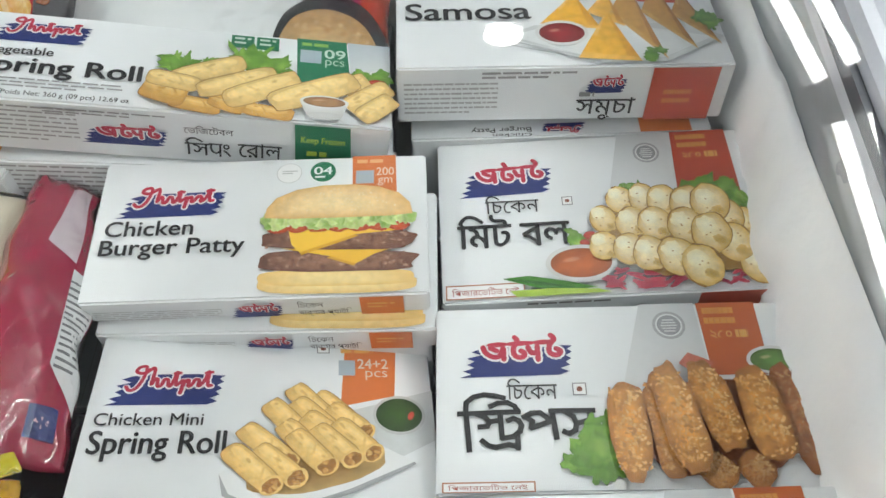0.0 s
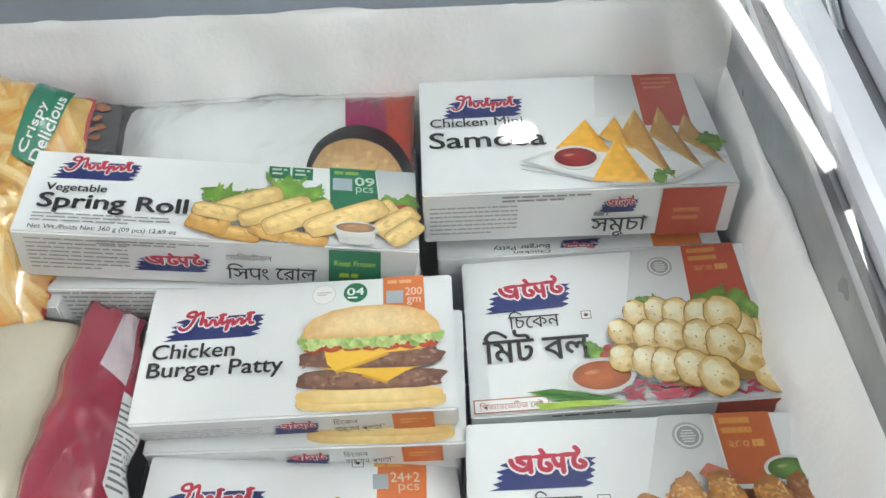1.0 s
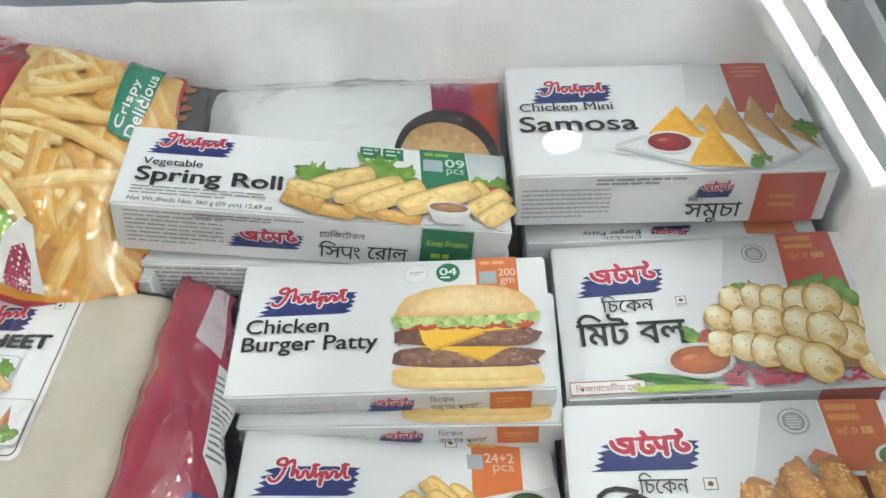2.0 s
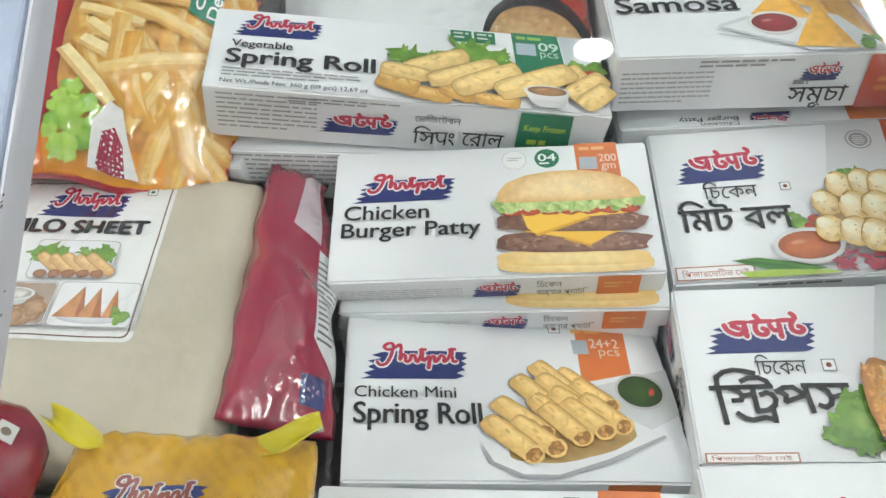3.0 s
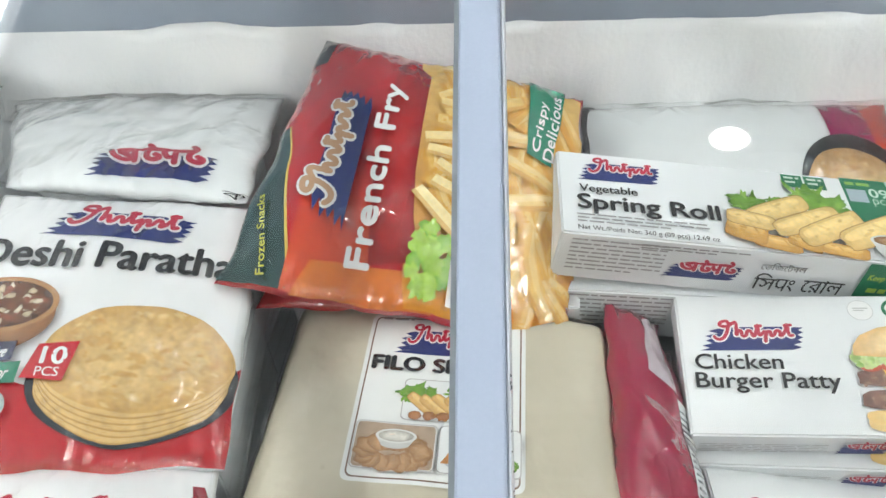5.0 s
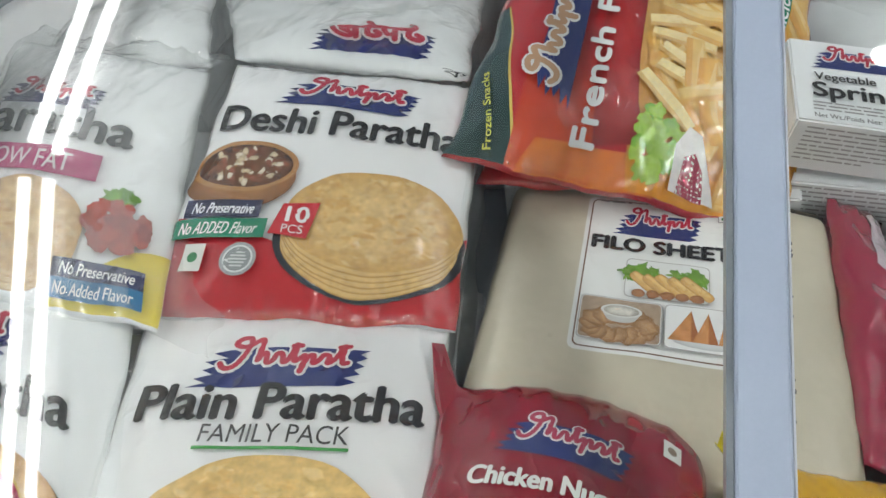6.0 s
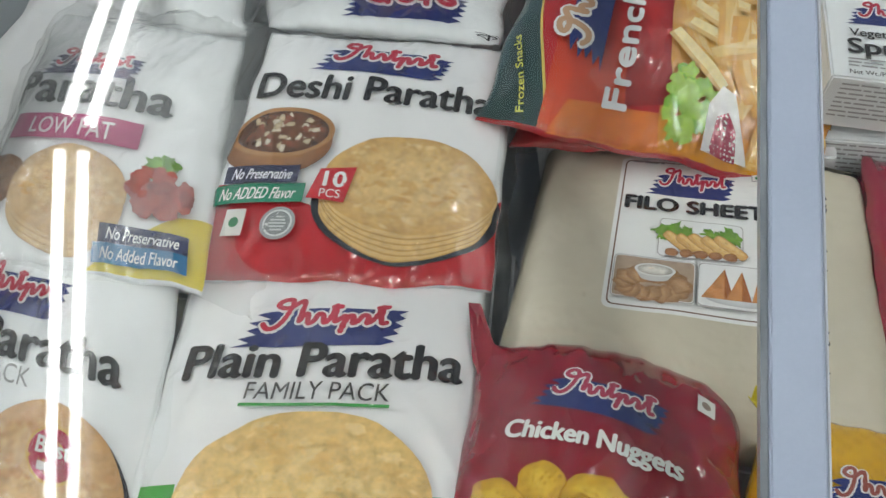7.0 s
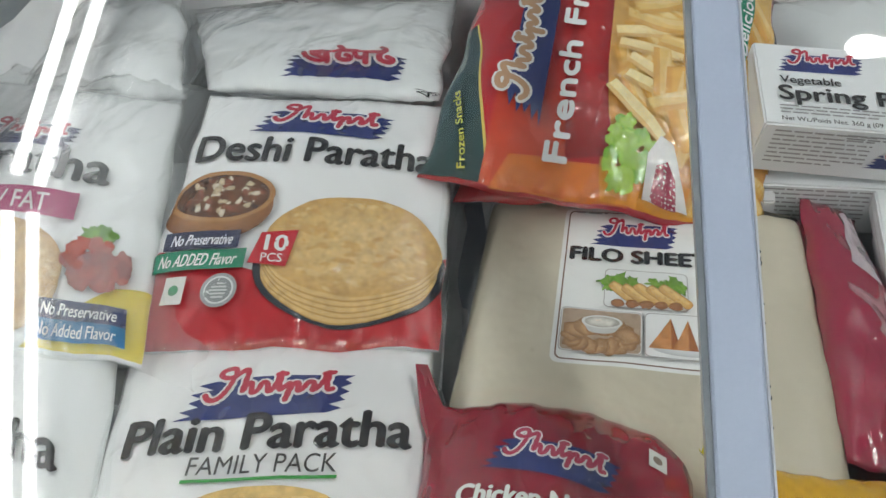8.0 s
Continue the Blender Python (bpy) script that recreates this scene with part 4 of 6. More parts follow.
# ---- cartons ----
def burger_picture(p):
    bun, crown = (0.70, 0.43, 0.17), (0.86, 0.66, 0.36)
    x = 0.735
    p.blob(x, 0.925, 0.0435, 0.0062, (0.84, 0.67, 0.32), (0.70, 0.47, 0.18), 0.35, 1, 0.05, 40, 1, (0, -0.002), 3.6)
    p.blob(x, 0.885, 0.0425, 0.0055, (0.82, 0.64, 0.30), (0.70, 0.46, 0.16), 0.3, 1, 0.04, 40, 2, power=3.2)
    rnd = random.Random(4)

    def patty(y, seed):
        p.blob(x, y, 0.0435, 0.0068, (0.30, 0.155, 0.105), (0.15, 0.065, 0.045), 1.0, 1.5, 0.12, 44, seed, power=3.6)
        for k in range(70):
            c = mixed((0.48, 0.30, 0.22), (0.13, 0.05, 0.035), rnd.random())
            p.blob(x + rnd.uniform(-0.21, 0.21), y + rnd.uniform(-0.045, 0.045), 0.0008 + 0.001 * rnd.random(), 0.0006 + 0.0007 * rnd.random(), c, mixed(c, (0.16, 0.06, 0.03), 0.5), 0.7, rnd.uniform(0, 90), 0.7, 8, seed + k)
    patty(0.775, 11)
    p.poly([(x - 0.16, 0.685), (x + 0.165, 0.70), (x + 0.11, 0.735), (x + 0.055, 0.80), (x - 0.02, 0.745)], (0.80, 0.47, 0.05), 0.15)
    p.poly([(x - 0.02, 0.745), (x + 0.055, 0.80), (x + 0.05, 0.815), (x - 0.03, 0.755)], (0.62, 0.32, 0.03), 0.1)
    patty(0.63, 21)
    p.poly([(x - 0.15, 0.535), (x + 0.15, 0.55), (x + 0.2, 0.575), (x + 0.05, 0.60), (x - 0.11, 0.715), (x - 0.135, 0.66)], (0.84, 0.52, 0.06), 0.15)
    p.poly([(x - 0.11, 0.715), (x + 0.05, 0.60), (x + 0.06, 0.612), (x - 0.105, 0.735)], (0.66, 0.34, 0.03), 0.1)
    for k in range(7):
        p.blob(x - 0.18 + k * 0.06, 0.55, 0.0062, 0.0030, (0.55, 0.10, 0.035), (0.4, 0.05, 0.02), 0.5, 0, 0.3, 14, k)
    for k in range(34):
        c = mixed((0.55, 0.68, 0.25), (0.16, 0.34, 0.04), rnd.random())
        p.blob(x - 0.215 + 0.43 * k / 33, 0.50 + rnd.uniform(-0.025, 0.03), 0.0042, 0.0036, c, mixed(c, (0.7, 0.78, 0.45), 0.4), 0.7, rnd.uniform(0, 90), 0.8, 14, k)
    top = [(x - 0.222, 0.47), (x - 0.217, 0.40), (x - 0.19, 0.325), (x - 0.13, 0.268), (x - 0.05, 0.24), (x + 0.04, 0.238), (x + 0.12, 0.26), (x + 0.18, 0.31), (x + 0.214, 0.385), (x + 0.222, 0.465), (x + 0.15, 0.478), (x, 0.482), (x - 0.15, 0.480)]
    p.star(top, crown, bun, 0.35, (x - 0.02, 0.36), 5)
    for k in range(64):
        a, r = rnd.uniform(3.3, 6.1), rnd.uniform(0.2, 0.9)
        p.blob(x + math.cos(a) * r * 0.2, 0.44 + math.sin(a) * r * 0.19, 0.0009, 0.0005, (0.86, 0.72, 0.46), (0.75, 0.55, 0.28), 0.1, rnd.uniform(0, 180), n=6)


def burger_box(at, rx, ry, rz, label, turned=False):
    t, p, f, s = carton(label, at, 0.1908, 0.0965, 0.0195, rx, ry, rz)
    p.quad([(0.77, 0.0), (0.905, 0.0), (0.91, 0.42), (0.775, 0.42)], ORANGE, 0.05)
    p.rect(0.782, 0.115, 0.838, 0.215, (0.36, 0.42, 0.48))
    p.bars(0.785, 0.03, 0.90, 0.06, 1, (0.72, 0.40, 0.2), 3, 0.9)
    p.text("200", 0.845, 0.155, 0.055, 0.06, (0.72, 0.56, 0.46), 0.01)
    p.text("gm", 0.85, 0.235, 0.045, 0.06, (0.72, 0.56, 0.46), 0.005)
    p.done("colour_band", "orange band with the net weight")
    p.blob(0.68, 0.115, 0.0075, 0.0075, GREEN, n=28)
    p.text("04", 0.652, 0.135, 0.056, 0.058, WHITE, 0.02)
    p.bars(0.655, 0.148, 0.70, 0.163, 1, WHITE, 2, 0.9)
    p.blob(0.575, 0.12, 0.0075, 0.0075, (0.55, 0.55, 0.55), n=28)
    p.blob(0.575, 0.12, 0.0071, 0.0071, WHITE, n=28)
    p.bars(0.553, 0.10, 0.60, 0.135, 2, (0.5, 0.5, 0.5), 2, 0.5)
    p.done("round_marks", "green and white round marks")
    emblem(p, 0.055, 0.175, 0.36, 0.25)
    p.done("logo", "navy and red brush-stroke mark")
    p.text("Chicken", 0.04, 0.56, 0.262, 0.108, BLACK, 0.014)
    p.text("Burger Patty", 0.035, 0.725, 0.425, 0.14, BLACK, 0.012)
    p.done("lettering")
    if not turned:
        burger_picture(p)
        p.done("food_picture", "printed burger with two patties and cheese")
    f.bars(0.03, 0.45, 0.40, 0.95, 5, (0.5, 0.5, 0.5), 5, 0.4)
    f.rect(0.80, 0.03, 0.925, 0.98, ORANGE, 0.05)
    f.bars(0.82, 0.35, 0.90, 0.7, 2, (0.72, 0.38, 0.12), 6, 0.5)
    emblem(f, 0.42, 0.1, 0.17, 0.85, block=True)
    f.text("িচেকন", 0.62, 0.46, 0.075, 0.36, BLACK)
    f.text("বার্গার প্যাটি", 0.62, 0.95, 0.155, 0.42, BLACK)
    f.done("front_print")
    return t


burger_box((-0.0605, 0.3743, 0.7550), 8.5, 0.2, 2.6, "white carton of four chicken burger patties with orange band")
burger_box((-0.0555, 0.368, 0.7318), 7.0, 0.0, 1.4, "white burger patty carton lying under its twin")


def turned_box():
    t, p, f, s = carton("white burger patty carton turned back to front", (0.118, 0.476, 0.7465), 0.193, 0.030, 0.016, 2.0, 0, 2.4)
    p.text("Burger Patty", 0.40, 0.68, 0.20, 0.18, BLACK, 0.006, 180)
    p.text("Chicken", 0.40, 0.90, 0.13, 0.09, BLACK, 0.006, 180)
    p.done("lettering")
    emblem(p, 0.42, 0.62, 0.17, 0.36, 180)
    p.done("logo", "navy and red brush-stroke mark")
    p.rect(0.76, 0.0, 0.93, 1.0, ORANGE, 0.05)
    p.done("colour_band", "orange band")


turned_box()


def mini_roll_box(at, rx, ry, rz, label):
    t, p, f, s = carton(label, at, 0.1805, 0.1147, 0.030, rx, ry, rz)
    p.quad([(0.72, 0.47), (1.0, 0.33), (1.0, 0.62), (0.80, 0.80)], (0.60, 0.62, 0.62), 0.1)
    frozen_band(p, [(0.738, 0.0), (0.90, 0.0), (0.885, 0.365), (0.722, 0.43)], ORANGE, ("24+2", "pcs"), 0.775, 0.135, 0.095, 0.13)
    p.done("colour_band", "orange band with the piece count")
    food_mark(p, 0.668, 0.065, 0.0036)
    emblem(p, 0.04, 0.165, 0.365, 0.265)
    p.done("logo", "navy and red brush-stroke mark")
    p.text("Chicken Mini", 0.03, 0.545, 0.30, 0.068, BLACK, 0.006)
    p.text("Spring Roll", 0.03, 0.735, 0.370, 0.160, BLACK, 0.012)
    p.done("lettering")
    p.poly([(0.39, 0.80), (0.42, 0.90), (0.50, 0.965), (0.60, 0.965), (0.75, 0.88), (0.93, 0.745), (0.84, 0.66), (0.5, 0.66)], (0.74, 0.75, 0.75), 0.05)
    p.poly([(0.39, 0.80), (0.42, 0.90), (0.50, 0.965), (0.60, 0.965), (0.75, 0.88), (0.93, 0.745), (0.935, 0.757), (0.76, 0.90), (0.60, 0.985), (0.49, 0.985), (0.405, 0.91)], (0.36, 0.37, 0.38), 0.1)
    p.blob(0.895, 0.485, 0.0140, 0.0130, (0.70, 0.71, 0.70), (0.5, 0.5, 0.5), n=30)
    p.blob(0.895, 0.485, 0.0125, 0.0112, (0.045, 0.10, 0.02), (0.02, 0.05, 0.012), 0.9, n=26)
    p.blob(0.93, 0.49, 0.0016, 0.003, (0.55, 0.08, 0.05), (0.4, 0.05, 0.03), 0.3, 20)
    p.blob(0.66, 0.78, 0.036, 0.012, (0.30, 0.17, 0.05), (0.45, 0.30, 0.12), 0.6, -14, 0.1, 30, 4)
    ends = [(0.748, 0.535, 1), (0.669, 0.500, 1), (0.781, 0.583, 0.9), (0.685, 0.576, 1), (0.617, 0.621, 1.15), (0.723, 0.650, 1), (0.804, 0.701, 1), (0.646, 0.716, 1), (0.566, 0.745, 1.15), (0.746, 0.734, 1), (0.674, 0.773, 1), (0.591, 0.835, 1), (0.524, 0.870, 1.15)]
    for k, (x, y, size) in enumerate(ends):
        turn = 45 + 4 * math.sin(k * 2.1)
        long = 0.0285 * size
        fried_roll(p, x + 0.008 - 0.46 * long * math.cos(radians(turn)) / p.w, y - 0.46 * long * math.sin(radians(turn)) / p.h, long, 0.0064, turn, 40 + k, (0.80, 0.54, 0.19))
    p.done("food_picture", "printed pile of small fried rolls")
    f.rect(0.735, 0.02, 0.885, 0.98, ORANGE, 0.05)
    emblem(f, 0.3, 0.2, 0.2, 0.5, block=True)
    f.bars(0.04, 0.3, 0.25, 0.85, 6, (0.5, 0.5, 0.5), 5, 0.4)
    f.done("front_print")
    s.bars(0.1, 0.2, 0.8, 0.7, 4, (0.4, 0.4, 0.4), 9, 0.4)
    s.done("side_print")


def pen(p, pts, half, col=BLACK):
    """A stroke of even width along a line of places; half its width in metres."""
    for (xa, ya), (xb, yb) in zip(pts, pts[1:]):
        dx, dy = (xb - xa) * p.w, (yb - ya) * p.h
        d = math.hypot(dx, dy)
        nx, ny = -dy / d * half, dx / d * half
        ex, ey = dx / d * half * 0.6, dy / d * half * 0.6
        p.quad([(xa + (nx - ex) / p.w, ya + (ny - ey) / p.h), (xb + (nx + ex) / p.w, yb + (ny + ey) / p.h), (xb + (ex - nx) / p.w, yb + (ey - ny) / p.h), (xa - (nx + ex) / p.w, ya - (ny + ey) / p.h)], col)


def pen_letter(p, x, y, w, h, half):
    """The letter with a straight stem, a bowl and a head line."""
    pen(p, [(x, y), (x + w, y)], half)
    pen(p, [(x + w * 0.86, y), (x + w * 0.86, y + h)], half)
    pen(p, [(x + w * 0.18, y), (x + w * 0.12, y + h * 0.32), (x + w * 0.24, y + h * 0.62), (x + w * 0.5, y + h * 0.76), (x + w * 0.72, y + h * 0.68), (x + w * 0.86, y + h * 0.5)], half)


def meat_ball_box():
    t, p, f, s = carton("white carton of chicken meat balls with brick-red band", (0.1365, 0.4013, 0.7380), 0.191, 0.119, 0.03, 7.0, -1.8, 2.4)
    p.quad([(0.60, 0.0), (0.775, 0.0), (0.76, 0.40), (0.52, 0.55)], (0.55, 0.57, 0.58), 0.05, (0.70, 0.71, 0.71))
    p.quad([(0.775, 0.0), (0.955, 0.0), (0.955, 0.5), (0.755, 0.5)], BRICK, 0.05)
    for k in range(2):
        p.bars(0.79, 0.025 + k * 0.055, 0.93, 0.065 + k * 0.055, 1, (0.60, 0.28, 0.06), 4 + k, 0.8, 0.25)
    p.text("২৫০", 0.80, 0.19, 0.06, 0.045, (0.68, 0.36, 0.10), 0.01)
    p.bars(0.872, 0.145, 0.935, 0.19, 1, (0.68, 0.36, 0.10), 8, 0.9, 0.3)
    p.done("colour_band", "brick-red band with gold lettering")
    round_seal(p, 0.685, 0.135, 0.0082)
    p.done("round_seal", "silver round seal")
    emblem(p, 0.06, 0.14, 0.335, 0.235, -1, block=True)
    p.done("logo", "navy and red brush-stroke mark")
    p.text("িচেকন", 0.145, 0.49, 0.17, 0.115, BLACK, 0.0)
    p.text("িমট বল", 0.055, 0.695, 0.345, 0.20, BLACK, 0.012)
    food_mark(p, 0.405, 0.432, 0.0032)
    p.rect(0.01, 0.905, 0.245, 0.985, (0.45, 0.2, 0.12))
    p.rect(0.014, 0.912, 0.241, 0.978, WHITE)
    p.text("িপজারেভিটভ েনই", 0.028, 0.968, 0.20, 0.045, (0.36, 0.06, 0.04))
    p.done("lettering")
    lettuce(p, 0.61, 0.40, 0.009, 0.008, 2)
    lettuce(p, 0.86, 0.46, 0.021, 0.014, 3, 26)
    lettuce(p, 0.95, 0.58, 0.010, 0.018, 4, 16)
    lettuce(p, 0.43, 0.68, 0.009, 0.008, 5, 10)
    for k, (x, y, r) in enumerate([(0.46, 0.66, 0.004), (0.44, 0.70, 0.003), (0.49, 0.70, 0.004)]):
        p.blob(x, y, r, r * 0.8, (0.55, 0.09, 0.05), (0.4, 0.03, 0.03), 0.4, n=14)
    p.poly([(0.18, 0.885), (0.26, 0.875), (0.36, 0.91), (0.46, 0.955), (0.40, 0.965), (0.28, 0.945)], (0.05, 0.2, 0.02), 0.5)
    p.poly([(0.20, 0.955), (0.32, 0.95), (0.46, 0.965), (0.50, 0.985), (0.34, 0.99), (0.22, 0.99)], (0.36, 0.52, 0.06), 0.4)
    p.poly([(0.18, 0.885), (0.28, 0.905), (0.40, 0.955), (0.28, 0.925)], (0.02, 0.10, 0.015), 0.4)
    rnd = random.Random(3)
    for k in range(60):
        c = mixed((0.50, 0.03, 0.06), (0.30, 0.01, 0.05), rnd.random())
        p.blob(rnd.uniform(0.49, 0.98), rnd.uniform(0.86, 0.97), 0.005, 0.0014, c, mixed(c, (0.6, 0.2, 0.25), 0.3), 0.5, rnd.uniform(-40, 40), 0.4, 10, k)
    dip_bowl(p, 0.42, 0.82, 0.0205, 0.0125, (0.55, 0.13, 0.025), body=0.006)
    p.poly([(0.54, 0.48), (0.80, 0.46), (0.92, 0.66), (0.93, 0.90), (0.66, 0.92), (0.49, 0.76)], (0.34, 0.19, 0.05), 0.5)
    cream, brown = (0.92, 0.82, 0.52), (0.44, 0.25, 0.06)
    skewers = [(0.56, 0.45, 0.072, 5), (0.51, 0.58, 0.078, 5), (0.49, 0.745, 0.072, 5)]
    balls = [(0.965, 0.71, 0.0086), (0.945, 0.83, 0.0090), (0.935, 0.65, 0.0095), (0.94, 0.88, 0.0098), (0.875, 0.60, 0.0098), (0.885, 0.76, 0.0104)]
    for x0, y0, step, n in skewers:
        balls += [(x0 + step * k, y0 + (0.022 if y0 > 0.5 else 0.016) * k + (0.03 if k == 4 and y0 > 0.5 else 0), 0.0074 + 0.0008 * k) for k in range(n)]
    for k, (x, y, rad) in enumerate(balls):
        gold = mixed((0.74, 0.48, 0.12), brown, rnd.random() * 0.5)
        x, y = x + rnd.uniform(-0.010, 0.010), y + rnd.uniform(-0.016, 0.016)
        p.blob(x, y, rad * 1.13, rad * 1.38, mixed(brown, (0.2, 0.08, 0.02), 0.3), mixed(brown, (0.2, 0.08, 0.02), 0.5), 0.5, 0, 0.12, 22, 40 + k)
        p.blob(x, y, rad * 1.07, rad * 1.32, mixed(cream, (0.80, 0.60, 0.24), 0.35 if x < 0.56 or k < 4 else 0.05), gold, 0.4, rnd.uniform(-15, 15), 0.13, 24, 40 + k, (-0.0016, -0.0030))
        p.blob(x - 0.012, y - 0.035, rad * 0.58, rad * 0.60, (0.95, 0.90, 0.68), mixed(cream, gold, 0.12), 0.25, -20, 0.3, 16, k)
        p.blob(x + 0.022, y + 0.055, rad * 0.42, rad * 0.34, mixed(gold, brown, 0.5), mixed(gold, cream, 0.2), 0.6, 35, 0.55, 14, k + 7)
        for q in range(4):
            p.blob(x + rnd.uniform(-0.03, 0.03), y + rnd.uniform(-0.05, 0.07), 0.0007, 0.0005, (0.42, 0.22, 0.06), (0.6, 0.4, 0.18), 0.2, n=6)
    p.done("food_picture", "printed heap of pale meat balls with red dip")
    f.rect(0.76, 0.02, 0.955, 0.98, BRICK, 0.05)
    f.bars(0.25, 0.08, 0.6, 0.2, 1, (0.2, 0.2, 0.2), 3, 0.5)
    f.done("front_print")


def strips_box(at, rx, ry, rz, label):
    t, p, f, s = carton(label, at, 0.1915, 0.1065, 0.05, rx, ry, rz)
    p.quad([(0.58, 0.0), (0.735, 0.0), (0.745, 0.40), (0.50, 0.50)], (0.55, 0.57, 0.58), 0.05, (0.70, 0.71, 0.71))
    p.quad([(0.741, 0.0), (0.905, 0.0), (0.905, 0.42), (0.749, 0.42)], (0.50, 0.11, 0.025), 0.05)
    for k in range(2):
        p.bars(0.755, 0.03 + k * 0.06, 0.88, 0.075 + k * 0.06, 1, (0.66, 0.30, 0.06), 4 + k, 0.8, 0.25)
    p.text("২৫০", 0.765, 0.215, 0.06, 0.05, (0.70, 0.38, 0.10), 0.01)
    p.bars(0.835, 0.165, 0.885, 0.215, 1, (0.70, 0.38, 0.10), 8, 0.9, 0.3)
    p.done("colour_band", "orange-brown band with gold lettering")
    round_seal(p, 0.655, 0.13, 0.0088)
    p.done("round_seal", "silver round seal")
    emblem(p, 0.06, 0.16, 0.345, 0.25, block=True)
    p.done("logo", "navy and red brush-stroke mark")
    p.text("িচেকন", 0.19, 0.535, 0.135, 0.115, BLACK, 0.0)
    food_mark(p, 0.385, 0.485, 0.0036)
    word = [[(0.060, 0.604), (0.219, 0.599)], [(0.079, 0.600), (0.086, 0.793)], [(0.078, 0.605), (0.080, 0.545), (0.100, 0.516), (0.128, 0.505), (0.156, 0.512), (0.182, 0.525)],
            [(0.143, 0.569), (0.163, 0.552), (0.190, 0.550), (0.208, 0.569), (0.217, 0.599)], [(0.109, 0.609), (0.129, 0.622), (0.140, 0.649), (0.134, 0.672), (0.113, 0.674)], [(0.139, 0.649), (0.168, 0.641)],
            [(0.169, 0.609), (0.172, 0.734), (0.200, 0.727), (0.219, 0.701), (0.224, 0.670), (0.217, 0.646), (0.204, 0.634), (0.188, 0.645)], [(0.212, 0.718), (0.212, 0.787)],
            [(0.119, 0.743), (0.136, 0.770), (0.155, 0.779), (0.188, 0.766), (0.212, 0.778)], [(0.301, 0.599), (0.416, 0.601)], [(0.306, 0.600), (0.313, 0.739)],
            [(0.230, 0.629), (0.251, 0.609), (0.274, 0.607), (0.288, 0.628), (0.302, 0.652), (0.249, 0.685), (0.253, 0.651), (0.239, 0.632)],
            [(0.341, 0.607), (0.361, 0.631), (0.368, 0.667), (0.363, 0.701), (0.347, 0.718), (0.333, 0.706)], [(0.368, 0.667), (0.404, 0.650)], [(0.404, 0.604), (0.407, 0.743)]]
    for line in word:
        pen(p, line, 0.0014)
    p.rect(0.015, 0.945, 0.25, 0.995, (0.45, 0.2, 0.12))
    p.rect(0.019, 0.952, 0.246, 0.99, WHITE)
    p.text("িপজারেভিটভ েনই", 0.03, 0.985, 0.20, 0.028, (0.36, 0.06, 0.04))
    p.done("lettering")
    lettuce(p, 0.44, 0.70, 0.010, 0.014, 8, 14)
    lettuce(p, 0.41, 0.86, 0.013, 0.014, 9, 18, 0.1)
    p.blob(0.46, 0.97, 0.003, 0.0025, (0.82, 0.82, 0.8), n=12)
    dip_bowl(p, 0.915, 0.35, 0.0135, 0.0085, (0.12, 0.26, 0.05))
    p.blob(0.72, 0.70, 0.036, 0.026, (0.16, 0.045, 0.012), (0.20, 0.06, 0.02), 0.6, 0, 0.1, 30, 2, power=3)
    p.poly([(0.66, 0.36), (0.69, 0.30), (0.76, 0.36), (0.70, 0.42)], (0.55, 0.16, 0.10), 0.5)
    crumbed_strip(p, 0.925, 0.42, 0.975, 0.93, 0.0095, 6, 0.75)
    crumbed_strip(p, 0.685, 0.87, 0.73, 0.955, 0.0085, 8, 0.35)
    crumbed_strip(p, 0.79, 0.88, 0.82, 0.955, 0.0080, 9, 0.45)
    crumbed_strip(p, 0.585, 0.48, 0.600, 0.92, 0.0080, 2, 0.25)
    crumbed_strip(p, 0.500, 0.51, 0.500, 0.92, 0.0100, 1)
    crumbed_strip(p, 0.835, 0.45, 0.868, 0.86, 0.0108, 5, 0.12)
    crumbed_strip(p, 0.705, 0.42, 0.757, 0.80, 0.0095, 4, 0.15)
    crumbed_strip(p, 0.612, 0.44, 0.655, 0.90, 0.0100, 3, 0.02)
    p.done("food_picture", "printed row of crumbed chicken strips")
    f.rect(0.741, 0.02, 0.905, 0.98, (0.50, 0.11, 0.025), 0.05)
    f.done("front_print")
    s.text("Chicken", 0.44, 0.28, 0.20, 0.20, BLACK, 0.006)
    s.text("Strips", 0.42, 0.66, 0.34, 0.34, BLACK, 0.02)
    emblem(s, 0.04, 0.25, 0.30, 0.35)
    s.done("side_print")


